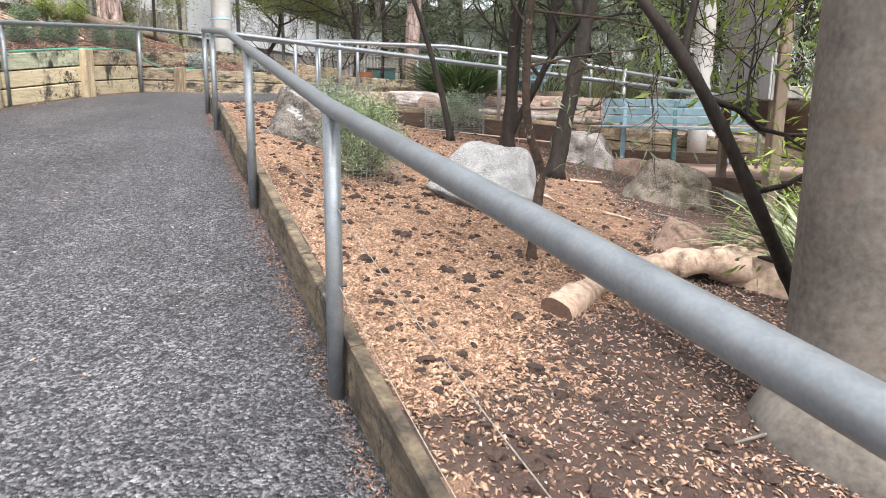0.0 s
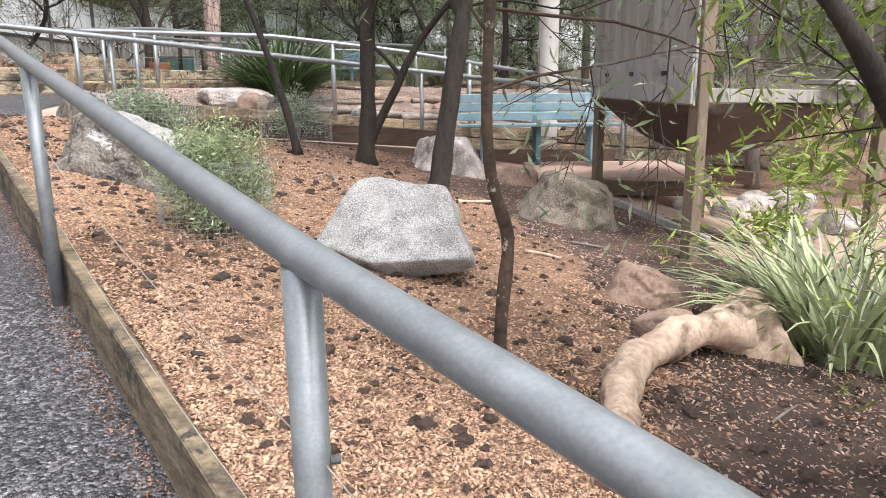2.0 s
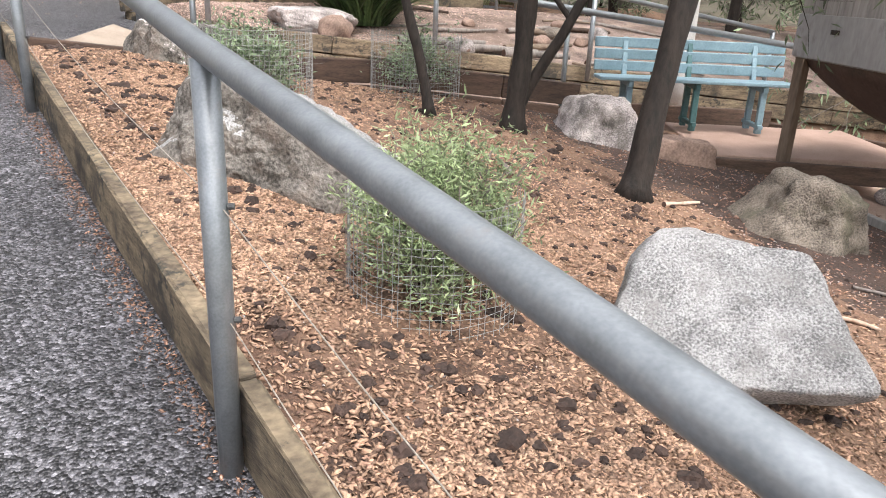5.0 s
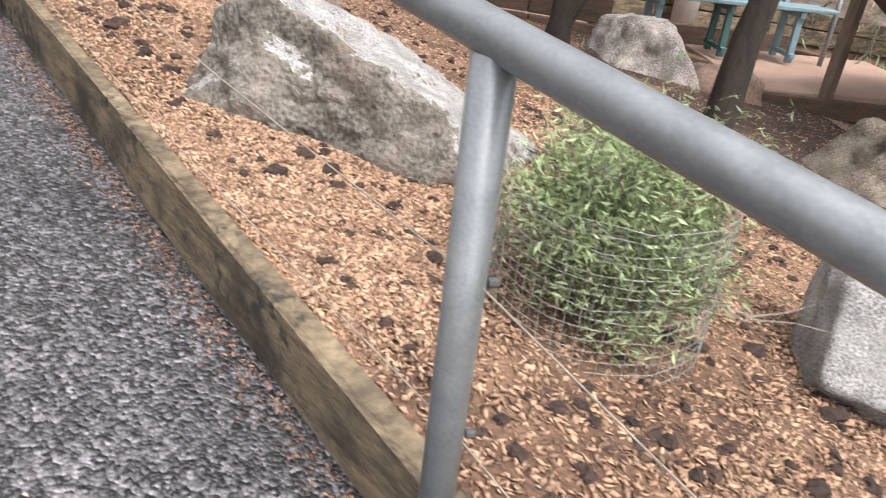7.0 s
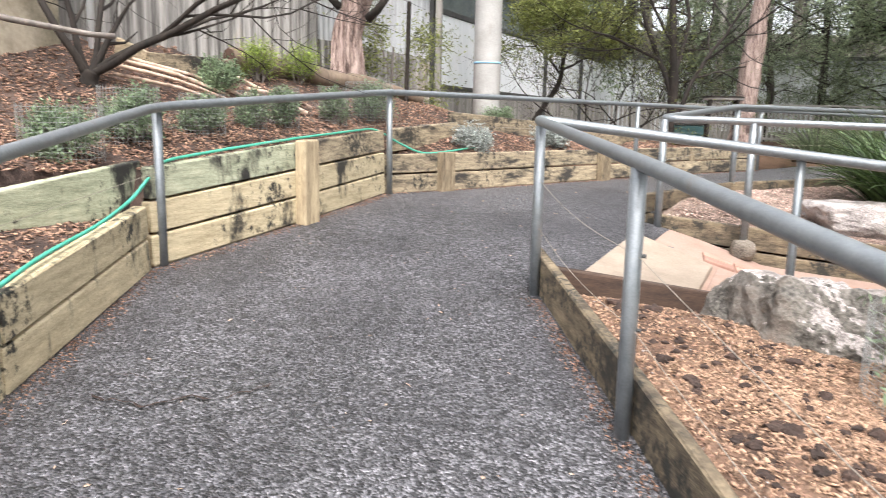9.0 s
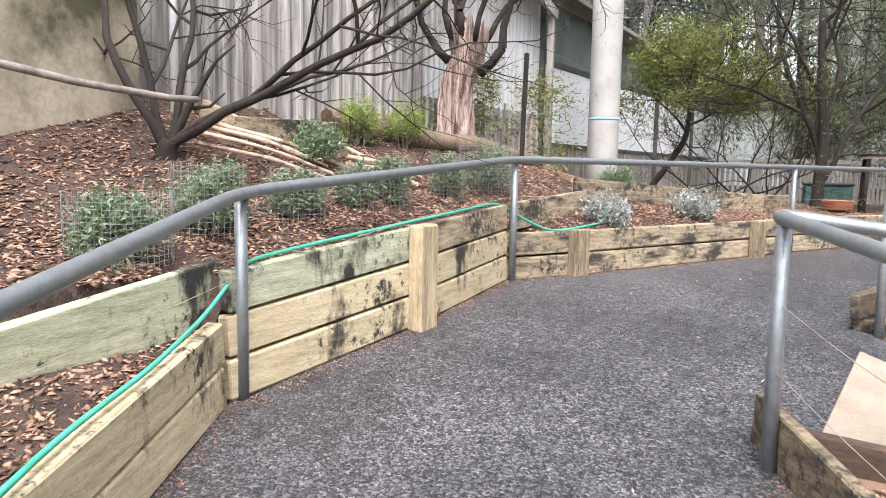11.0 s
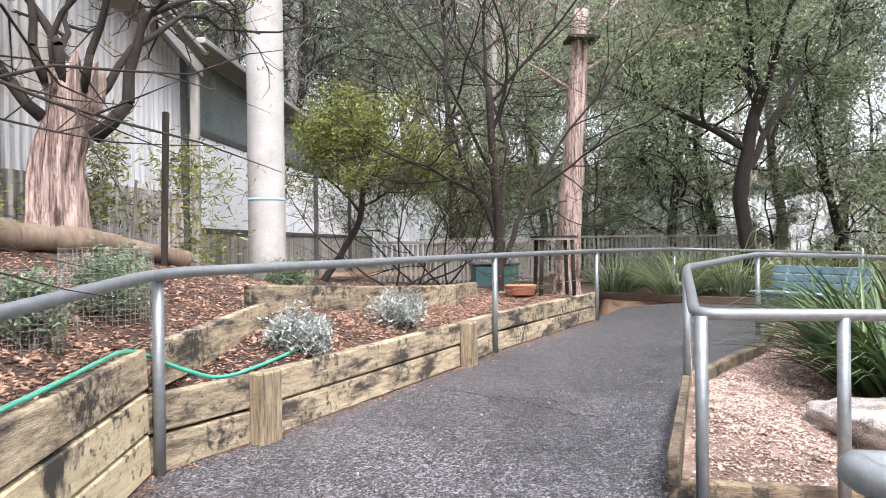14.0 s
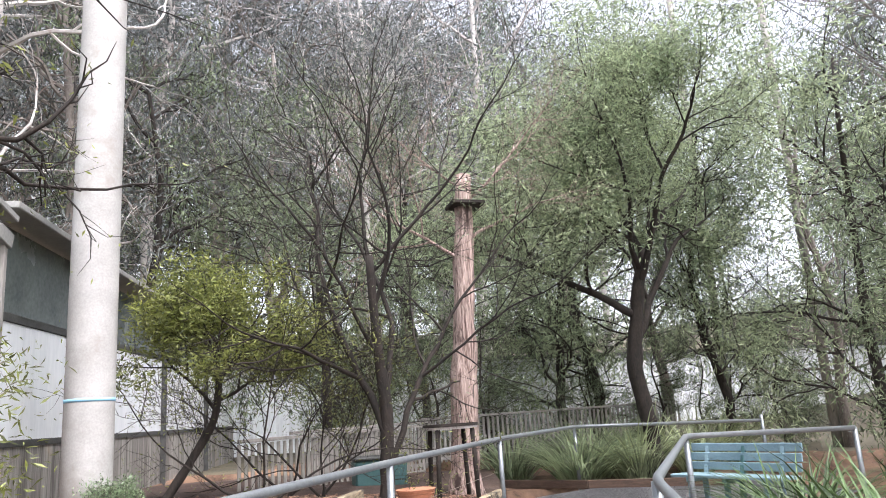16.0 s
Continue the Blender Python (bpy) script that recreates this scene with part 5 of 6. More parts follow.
picket("picket_fence", (-4.2, 21.9), (-0.9, 24.6), 1.45, 0.95, "grey weathered timber picket balustrade")
picket("picket_fence", (-3.4, 23.2), (-0.3, 26.0), 1.5, 0.95, "grey weathered timber picket balustrade of the bridge")
picket("picket_fence", (-0.6, 26.2), (6.5, 27.6), 1.55, 0.95, "long grey timber picket fence under the trees")
for a, c, h in [((0.3, 24.3), (1.5, 22.75), 0.14), ((1.5, 22.75), (3.2, 21.4), 0.14), ((-0.9, 20.2), (0.3, 24.3), 0.0)]:
    if h:
        b = bmesh.new()
        beam(b, (*a, 1.27), (*c, 1.27), 0.07, h, 0.008)
        tagged(part("timber_edging", b, M_sleeper_dark), "low dark timber edging at the path's end", "edging")

# ---- sheds and fences behind the upper garden ----
def corrugated(name, a, c, z0, z1, material, label, pitch=0.19, amp=0.03):
    A, C = Vector((*a, 0)), Vector((*c, 0))
    Ln = (C - A).length
    x = (C - A).normalized()
    nn = Vector((-x.y, x.x, 0))
    n = int(Ln / pitch) * 6
    V, F = [], []
    for k in range(n + 1):
        s = Ln * k / n
        t = (s / pitch) % 1.0
        d = amp * (1 if t < 0.35 else -1 if 0.5 < t < 0.85 else (1 - (t - 0.35) / 0.075) if t < 0.5 else (-1 + (t - 0.85) / 0.075))
        p = A + x * s + nn * d
        V += [(p.x, p.y, z0), (p.x, p.y, z1)]
    m = len(V)
    V += [(v[0] + nn.x * -0.012, v[1] + nn.y * -0.012, v[2]) for v in V]
    for k in range(n):
        q = 2 * k
        F += [(q, q + 2, q + 3, q + 1), (m + q, m + q + 1, m + q + 3, m + q + 2), (q + 1, q + 3, m + q + 3, m + q + 1)]
    return tagged(part_raw(name, V, F, material), label, "fence", kind="structure")


corrugated("wall_corrugated", (-9.3, 5.0), (-7.35, 15.9), 1.6, 6.2, M_corr, "tall weathered corrugated steel wall stained brown")
corrugated("wall_shed", (-7.35, 15.9), (-6.75, 19.2), 3.05, 4.95, M_old_sheet, "pale translucent corrugated shed wall", 0.12, 0.012)
corrugated("wall_shed_low", (-7.33, 15.9), (-6.73, 19.2), 1.6, 3.05, M_corr, "brown-stained lower shed wall", 0.12, 0.015)
b = bmesh.new()
beam(b, (-7.75, 7.5, 2.5), (-7.95, 11.75, 2.5), 0.16, 1.75, 0.02, 0.004)
tagged(part("wall_concrete", b, mat("mossy_concrete", (0.32, 0.27, 0.2), (0.52, 0.45, 0.35), 2, 0.9, 0.4, 30, spots=(0.09, 0.085, 0.045), spot_scale=1.1, spot_edge=(0.45, 0.62))),
       "mossy stained concrete block wall", "wall", kind="structure")
b = bmesh.new()
beam(b, (-7.75, 7.5, 3.46), (-7.95, 11.8, 3.46), 0.2, 0.12, 0.01)
tagged(part("wall_capping", b, M_white_sheet), "pale metal capping strip", "capping", kind="structure")
v, f = tube([(-7.72, 11.95, 2.2), (-7.72, 11.95, 5.5)], 0.035, 10)
tagged(part_raw("downpipe", v, f, M_white_sheet, smooth=True), "white downpipe on the corrugated wall", "pipe")

shed = empty("shed", -6.7, 19.2, 2.0, "open-fronted white panelled shed with a dark roof edge", "shed")
_sw = [(-6.75, 19.2), (-6.2, 22.4), (-5.6, 25.5), (-5.0, 28.7), (-4.4, 32.0)]
for i in range(4):
    a, c = _sw[i], _sw[i + 1]
    for (z0, z1, m, th, nm) in ((1.3, 2.6, M_corr, 0.03, "lower_panel"), (2.6, 3.9, M_white_sheet, 0.03, "white_panel"), (3.9, 4.0, M_steel_dark, 0.06, "rail"), (2.55, 2.63, M_steel_dark, 0.06, "rail")):
        b = bmesh.new()
        beam(b, (*a, (z0 + z1) / 2), (*c, (z0 + z1) / 2), th, z1 - z0 - 0.004, 0.004)
        adopt(shed, part(nm, b, m))
    b = bmesh.new()
    top = 5.0 - 0.1 * i
    rough_box(b, pose(a[0] + 0.06, a[1], (1.3 + top) / 2), 0.09, 0.09, top - 1.3, 0.005)
    adopt(shed, part("post", b, M_steel_dark))
    if i < 3:
        b = bmesh.new()
        beam(b, (*a, (4.0 + top) / 2 - 0.02), (*c, (4.0 + top - 0.1) / 2 - 0.02), 0.012, top - 4.05, 0.002)
        gl = part("clerestory_pane", b, mat("shed_glass_%d" % i, (0.1, 0.12, 0.12), (0.2, 0.22, 0.22), 2, 0.25, 0, 20), label="dark clerestory pane")
        adopt(shed, gl)
    b = bmesh.new()
    beam(b, (a[0] + 0.1, a[1], top + 0.05), (c[0] + 0.1, c[1], top - 0.05), 0.5, 0.08, 0.01)
    adopt(shed, part("roof_edge", b, M_roof))
b = bmesh.new()
beam(b, (-7.75, 15.9, 5.8), (-7.0, 19.2, 4.85), 1.3, 0.07, 0.01)
adopt(shed, part("roof", b, M_roof))
b = bmesh.new()
beam(b, (-7.1, 15.8, 5.6), (-6.45, 19.1, 4.62), 0.06, 0.16, 0.008)
adopt(shed, part("fascia", b, M_roof))
b = bmesh.new()
rough_box(b, pose(-6.52, 19.05, 3.3), 0.1, 0.1, 2.9, 0.006)
adopt(shed, part("corner_post", b, M_grey_timber))
corrugated("far_fence", (-4.4, 32.0), (34.0, 36.0), 1.8, 4.1, M_white_sheet, "long pale metal fence beneath the trees", 0.35, 0.03)
b = bmesh.new()
beam(b, (-4.4, 31.9, 4.15), (34, 35.9, 4.15), 0.1, 0.12, 0.01)
tagged(part("fence_capping", b, M_steel_dark), "dark capping rail of the far fence", "capping", kind="structure")

# thin black post and stump in the upper garden
b = bmesh.new()
rough_box(b, pose(-5.98, 15.75, 2.7, 1, 1.5, 0), 0.045, 0.04, 1.6, 0.008, 0.005, 3)
tagged(part("post", b, M_bark), "thin charred timber post in the mulch", "post")

stump = empty("tree_stump", -6.72, 15.5, 2.45, "tall pinkish stringybark stump with bare regrowth branches", "tree stump")
rng_ = np.random.default_rng(5)
_sp = [(-6.8, 15.5, 2.3), (-6.6, 15.52, 3.78)]
fine = [Vector(_sp[0]).lerp(Vector(_sp[-1]), i / 24) + Vector((0.03 * math.sin(i * 0.4), 0, 0)) for i in range(25)]
rad = [0.32 if i < 2 else float(np.interp(i, [0, 6, 12, 18, 21, 24], [0.26, 0.2, 0.18, 0.18, 0.22, 0.24])) for i in range(25)]
SIDES = 64
v, f = tube(fine, rad, SIDES)
_w = []
for i, p in enumerate(v):
    c = fine[i // SIDES]
    d = p - c
    a, zz = math.atan2(d.y, d.x), p.z
    ca_, sa_ = math.cos(a), math.sin(a)
    k = 0.3 * noise.noise(Vector((ca_ * 1.3, sa_ * 1.3, zz * 0.9))) + 0.26 * noise.noise(Vector((ca_ * 4, sa_ * 4, zz * 0.7 + 5))) + 0.16 * noise.noise(Vector((ca_ * 11, sa_ * 11, zz * 1.6)))
    lift_ = 0.2 * noise.noise(Vector((ca_ * 3, sa_ * 3, 9))) if zz > 3.6 else 0.0
    _w.append(p + d * k + Vector((0, 0, lift_)))
v = _w
adopt(stump, part_raw("trunk", v, f, M_bark_pink, smooth=True))
store, tips = [[], []], []
for a_, out_, L_, r_, z in [(200, 0.4, 1.0, 0.042, 3.5), (235, 0.2, 1.2, 0.034, 3.75), (275, 0.15, 1.3, 0.038, 3.75), (315, 0.25, 1.1, 0.032, 3.7), (345, 0.55, 0.95, 0.05, 3.35), (40, 0.3, 1.2, 0.034, 3.7), (110, 0.2, 1.2, 0.036, 3.7), (260, 0.1, 0.9, 0.026, 3.8)]:
    ca_, sa_ = math.cos(radians(a_)), math.sin(radians(a_))
    q_ = Vector((-6.63 + 0.2 * ca_, 15.52 + 0.2 * sa_, z - 0.1))
    e_ = q_ + Vector((ca_ * out_ * 0.55, sa_ * out_ * 0.55, 0.26))
    add_to(store, tube([q_, q_.lerp(e_, 0.5) + Vector((0, 0, -0.03)), e_], [r_ * 1.25, r_ * 1.1, r_], 8, cap=True))
    limb(store, tips, e_, (ca_ * out_ * 0.4, sa_ * out_ * 0.4, 1), L_, r_, 3, rng_, 0.9, (2, 4), 7, 0.3)
adopt(stump, part_raw("regrowth", store[0], store[1], M_bark, smooth=True))
adopt(stump, leaves("leaf_sprig", tips[::2], rng_, 0.06, 0.25, M_leaf_olive, None, 0.2, 0.05, 2))

# ---- bare and leafy trees along the far path ----
tree("bare_tree", (-7.17, 11.23, 2.15), [(-7.17, 11.23, 2.05), (-7.15, 11.23, 2.22), (-7.12, 11.24, 2.3)], (0.085, 0.065),
     [(0.5, (-0.25, -0.2, 1), 1.5, 0.034, 3), (0.6, (0.12, 0.05, 1), 1.3, 0.03, 3), (0.8, (0.85, 0.4, 0.72), 1.9, 0.034, 3), (0.9, (0.8, 0.35, 0.95), 1.5, 0.028, 3), (0.7, (0.35, 0.1, 0.7), 0.5, 0.035, 1), (0.6, (-0.1, 0.1, 1), 1.2, 0.03, 3)],
     M_bark, "bare dark multi-stemmed tree on the mulch", None, 14)
v, f = tube([(-7.75, 9.9, 2.62), (-7.5, 10.25, 2.7), (-7.25, 10.6, 2.62), (-6.95, 11.05, 2.56), (-6.85, 11.2, 2.56)], [0.022, 0.026, 0.024, 0.022, 0.022], 8)
tagged(part_raw("perch_branch", v, f, M_bark_grey, smooth=True), "grey perch branch tied across the bare tree", "branch")
planter = empty("timber_planter", -7.2, 12.6, 2.35, "low weathered timber planter box on the mulch", "planter")
for a_, c_ in (((-7.22, 12.05), (-7.05, 13.2)), ((-7.22, 12.05), (-7.62, 12.15)), ((-7.05, 13.2), (-7.45, 13.3))):
    b = bmesh.new()
    beam(b, (*a_, upper_z(*a_) + 0.07), (*c_, upper_z(*c_) + 0.07), 0.05, 0.18, 0.006)
    adopt(planter, part("board", b, M_sleeper))
tree("tree", (-2.5, 19.85, 1.6), [(-2.5, 19.85, 1.5), (-2.48, 19.85, 2.1), (-2.45, 19.85, 2.7), (-2.55, 19.8, 3.5), (-2.6, 19.8, 4.6)], (0.095, 0.05),
     [(0.22, (0.75, 0.1, 0.9), 2.0, 0.045, 4), (0.35, (-0.45, 0.1, 1), 2.2, 0.055, 4), (0.55, (0.4, 0.2, 1), 2.0, 0.045, 4), (0.7, (-0.6, -0.2, 0.9), 1.7, 0.03, 4), (0.85, (0.5, -0.3, 0.9), 1.6, 0.03, 4), (0.98, (-0.1, 0.2, 1), 1.8, 0.03, 4), (0.95, (0.8, 0, 0.7), 1.6, 0.03, 4)],
     M_bark, "dark slender tree with a haze of bare twigs", (M_leaf_gum, 0.06, 0.16, 1, 0.1, 0.6), 15)
red = tree("tree", (-1.2, 20.95, 1.4), [(-1.2, 20.95, 1.35), (-1.15, 20.95, 2.6), (-1.06, 20.93, 3.8), (-0.98, 20.95, 5.0), (-0.9, 20.95, 6.1)], (0.21, 0.12),
     [(0.75, (0.7, 0.2, 0.5), 1.5, 0.03, 4), (0.7, (-0.8, 0.1, 0.4), 1.3, 0.03, 4), (0.9, (0.8, -0.3, 0.5), 1.2, 0.025, 4), (0.95, (-0.6, 0.5, 0.5), 1.2, 0.02, 4)], M_bark_pink,
     "tall reddish stringybark trunk with a broken top", (M_leaf_gum, 0.09, 0.16, 1, 0.15, 0.8), 16)
b = bmesh.new()
rough_box(b, pose(-0.93, 20.9, 5.62), 0.5, 0.45, 0.06, 0.01, 0.01, 4)
tagged(part("feeding_platform", b, M_bark), "dark wooden platform fixed to the trunk", "platform")
tree("tree", (-5.0, 19.8, 1.8), [(-5.05, 19.7, 1.75), (-4.75, 19.85, 2.2), (-4.45, 19.95, 2.7), (-4.4, 19.95, 3.25)], (0.05, 0.04),
     [(0.75, (-0.75, 0.1, 0.8), 0.72, 0.025, 3), (0.8, (0.7, 0.2, 0.8), 0.72, 0.025, 3), (0.9, (0.0, -0.6, 0.9), 0.65, 0.025, 3), (0.98, (-0.9, -0.2, 0.8), 0.7, 0.02, 3), (0.98, (0.9, -0.2, 0.75), 0.7, 0.02, 3), (0.95, (0, 0.5, 1), 0.7, 0.02, 3), (0.98, (0.3, -0.3, 1), 0.65, 0.02, 3), (0.98, (-0.4, -0.3, 1), 0.65, 0.02, 3)],
     M_bark, "umbrella-shaped olive-green tree behind the pole", (M_leaf_olive, 0.075, 0.24, 16, 0.09, -0.3), 17)
for k, (x, y, h) in enumerate([(-3.6, 20.9, 1.3), (-3.2, 20.6, 1.1), (-4.0, 19.6, 1.2)]):
    tree("bare_bush", (x, y, 1.6), [(x, y, 1.55), (x + 0.05, y, 1.8)], (0.03, 0.02),
         [(0.5, (-0.8, 0, 0.8), h, 0.018, 4), (0.7, (0.8, 0.2, 0.7), h, 0.018, 4), (0.9, (0.1, -0.4, 1), h, 0.015, 4)], M_bark, "dark bare twiggy bush on the mulch", (M_leaf_olive, 0.06, 0.2, 1, 0.08, 0), 70 + k, "shrub")
tree("tree", (3.05, 22.95, 1.2), [(3.05, 23.1, 1.15), (3.0, 23.1, 2.2), (2.82, 23.1, 3.2), (2.95, 23.05, 4.0), (3.05, 23.0, 4.7), (3.3, 23.0, 5.4)], (0.155, 0.11),
     [(0.55, (0.9, 0.2, 0.8), 2.4, 0.08, 5), (0.65, (-0.9, 0.2, 0.7), 2.2, 0.08, 5), (0.8, (0.2, -0.6, 0.9), 2.2, 0.07, 5), (0.9, (-0.5, -0.5, 0.9), 2.0, 0.06, 5), (0.98, (0.6, 0.3, 1), 2.2, 0.06, 5), (0.98, (-0.2, 0.5, 1), 2.2, 0.06, 5)],
     M_bark, "broad dark-trunked tree with dense green foliage", (M_leaf_lush, 0.11, 0.25, 6, 0.16, 0.5), 18)


tree("gum_tree", (-1.1, 28.7, 1.6), [(-1.1, 28.7, 1.4), (-1.12, 28.7, 4.0), (-1.05, 28.7, 7.0), (-1.15, 28.7, 10.0)], (0.12, 0.06),
     [(0.7, (0.6, 0.2, 0.9), 2.2, 0.04, 4), (0.8, (-0.7, 0.2, 0.9), 2.0, 0.04, 4), (0.95, (0.2, -0.4, 1), 2.0, 0.03, 4)], M_bark_white, "slim white-trunked gum tree beyond the bridge", (M_leaf_grey, 0.14, 0.18, 4, 0.16, 0.8), 19)


# ---- forest ----
def gum(name, seed, h, r, material, leaf_material, crown_at=0.35, dens=1.0, droop=1.0, size=0.2):
    rng = np.random.default_rng(seed)
    ob = empty(name, 0, 0, 0, "tall grey-green eucalypt in the bush behind", "tree", group="bushland trees")
    pts = [Vector((0.25 * math.sin(i * 1.3 + seed), 0.25 * math.cos(i * 0.9 + seed), h * i / 6)) for i in range(7)]
    pts[0] = Vector((0, 0, -0.5))
    v, f = tube(pts, [r * (1 - 0.75 * i / 6) for i in range(7)], 10)
    adopt(ob, part_raw("trunk", v, f, material, smooth=True))
    store, tips = [[], []], []
    for k in range(int(13 * dens)):
        t = crown_at + (1 - crown_at) * (k + rng.uniform(0, 1)) / (13 * dens)
        p = pts[min(5, int(t * 6))].lerp(pts[min(6, int(t * 6) + 1)], t * 6 - int(t * 6))
        a = rng.uniform(0, 2 * math.pi)
        limb(store, tips, p, (math.cos(a), math.sin(a), rng.uniform(0.2, 0.9)), h * rng.uniform(0.14, 0.24), r * 0.3, 3, rng, 0.5, (2, 3), 5, 0.1)
    adopt(ob, part_raw("limb_framework", store[0], store[1], material))
    adopt(ob, leaves("crown", tips, rng, size, 0.2, leaf_material, None, droop, h * 0.022, 6))
    return ob


protos = [gum("gum_tree", 1, 13, 0.2, M_bark_grey, M_leaf_grey, 0.2), gum("gum_tree", 2, 16, 0.22, M_bark_white, M_leaf_grey, 0.3), gum("gum_tree", 3, 10, 0.16, M_bark, M_leaf_gum, 0.12, 1.2),
          gum("gum_tree", 4, 7, 0.12, M_bark, M_leaf_gum, 0.08, 1.2, 0.8, 0.16), gum("gum_tree", 5, 12, 0.18, M_bark_grey, M_leaf_shrub, 0.15, 1.1)]
protos.append(gum("gum_tree", 7, 8, 0.13, M_bark, M_leaf_lush, 0.12, 1.3, 0.7, 0.17))
rf = random.Random(12)
spots = []
for k, (x, y, i, s) in enumerate([(-11.5, 22, 0, 1.0), (-9.5, 27, 1, 1.0), (-13.5, 17, 4, 1.0), (-6.5, 30.5, 2, 1.0), (-2.5, 27.3, 3, 1.0), (-3.2, 34, 0, 1.0), (0.2, 29.5, 2, 0.8), (-0.2, 33, 1, 0.95),
                                  (3.8, 28.2, 5, 1.1), (6.2, 25.4, 5, 0.9), (7.6, 22.2, 5, 1.0), (6.9, 28.8, 0, 0.8), (9.6, 25.5, 4, 0.75), (8.8, 18.5, 2, 0.7), (6.9, 16.3, 3, 0.95), (7.4, 12.4, 4, 0.7),
                                  (9.6, 9.2, 2, 0.8), (9.5, 6.2, 3, 1.0), (11.5, 14.5, 0, 0.75), (5.2, 18.7, 3, 0.8), (12.5, 20.5, 4, 0.8), (2.0, 31.5, 5, 1.1), (5.0, 33.4, 5, 1.2), (-9.0, 33.5, 0, 1.2), (-12.5, 29.5, 1, 1.1), (-11.0, 36.5, 0, 1.3), (-7.0, 37.5, 1, 1.2), (-15, 25, 0, 1.2), (-4.8, 39, 0, 1.3), (-8.2, 29.2, 0, 0.95), (5.2, 29.5, 5, 1.2)]):
    spots.append((x, y, i, s))
for k in range(7):
    x, y = -2.0 + k * 2.3 + rf.uniform(-0.3, 0.3), rf.uniform(27.5, 31.0) - 0.12 * max(0, k - 10)
    spots.append((x, y, 3, rf.uniform(0.3, 0.5)))
for k in range(7):
    spots.append((1.5 + k * 1.2 + rf.uniform(-0.3, 0.3), rf.uniform(25.2, 28.5) - 0.12 * k, rf.choice([3, 5]), rf.uniform(0.24, 0.4)))
for ring, (d0, d1, n) in enumerate([(26, 33, 26), (33, 40, 32), (41, 50, 30), (52, 66, 30)]):
    for k in range(n):
        a = radians(-25 + 165 * (k + rf.uniform(0.1, 0.9)) / n)
        d = rf.uniform(d0, d1)
        x, y = -2 + d * math.cos(a), 9 + d * math.sin(a)
        if -5 < x < 34 and 31 < y < 37 and ring == 0:
            y += 5
        open_sky = 46 < math.degrees(a) < 68
        if open_sky and ring > 0:
            continue
        spots.append((x, y, rf.choice([0, 1, 2, 4, 0, 1]), rf.uniform(0.9, 1.4) * (0.7 if open_sky else 1.0 + 0.12 * ring)))
for k, (x, y, i, s) in enumerate(spots):
    m = pose(x, y, ground_z(x, y) - 0.1, 0, 0, rf.uniform(0, 360))
    o = copy_thing(protos[i], m)
    o.scale = (s, s, s * rf.uniform(0.9, 1.15))
for o in protos:
    for c in list(o.children):
        bpy.data.objects.remove(c)
    bpy.data.objects.remove(o)

# overhead wire and the tall timber pole among the trees
v, f = tube([(9.54, 25.81, 13.39), (8.91, 21.74, 8.75)], 0.012, 6)
tagged(part_raw("overhead_wire", v, f, M_steel_dark), "thin dark overhead wire between poles", "wire")
for x, y, z in ((9.54, 25.81, 13.39), (8.91, 21.74, 8.75), (7.91, 27.47, 14.32)):
    v, f = tube([(x, y, ground_z(x, y) - 0.3), (x, y, z + 0.3)], [0.12, 0.09], 10)
    tagged(part_raw("timber_pole", v, f, M_grey_timber, smooth=True), "tall grey timber pole among the trees", "pole")


# ---- ground litter ----
def litter(name, n, region, zf, lo, hi, material, label, seed, keep=None, flat=0.2):
    """Loose chips: small irregular solid slivers lying on the soil."""
    rng = np.random.default_rng(seed)
    P = []
    while len(P) < n:
        x, y = region(rng)
        if keep and rng.uniform() > keep(x, y):
            continue
        P.append((x, y, zf(x, y)))
    P = np.array(P)
    a = rng.uniform(0, 2 * np.pi, n)
    L = rng.uniform(lo, hi, n)
    w = L * rng.uniform(0.2, 0.6, n)
    t = L * flat * rng.uniform(0.2, 0.6, n)
    d = np.c_[np.cos(a), np.sin(a), rng.normal(0, 0.25, n)]
    s = np.c_[-np.sin(a), np.cos(a), rng.normal(0, 0.25, n)]
    up = np.tile([0, 0, 1.0], (n, 1))
    P[:, 2] += 0.004
    V = np.stack([P - d * L[:, None] / 2 - up * 0.006, P + d * L[:, None] / 2 + s * w[:, None] * 0.2, P + s * w[:, None] / 2 - d * L[:, None] * 0.1 - up * 0.004, P - s * w[:, None] / 2 + d * L[:, None] * 0.15 + up * 0.002, P + up * t[:, None]], axis=1).reshape(-1, 3)
    tri = np.array([(0, 2, 4), (2, 1, 4), (1, 3, 4), (3, 0, 4), (0, 1, 2), (0, 3, 1)])
    F = (np.arange(n)[:, None, None] * 5 + tri[None]).reshape(-1, 3)
    me = bpy.data.meshes.new(name)
    me.vertices.add(len(V))
    me.vertices.foreach_set("co", V.ravel())
    me.loops.add(len(F) * 3)
    me.loops.foreach_set("vertex_index", F.ravel())
    me.polygons.add(len(F))
    me.polygons.foreach_set("loop_start", np.arange(len(F)) * 3)
    me.update(calc_edges=True)
    me.materials.append(material)
    return tagged(new(name, me), label, "wood chips", kind="stuff")


def near_edge(rng):
    y = rng.uniform(1.5, 10.5)
    return edge_x(y) + 0.12 + abs(rng.normal(0, 1.5)), y


def whole_bed(rng):
    y = rng.uniform(0.5, 10.5)
    return edge_x(y) + 0.12 + rng.uniform(0, 6), y


def patchy(x, y):
    return (0.25 + 0.9 * smooth01(0.5 + 1.2 * noise.noise(Vector((x * 0.9, y * 0.9, 2))))) * (1 - 0.9 * moist(x, y))


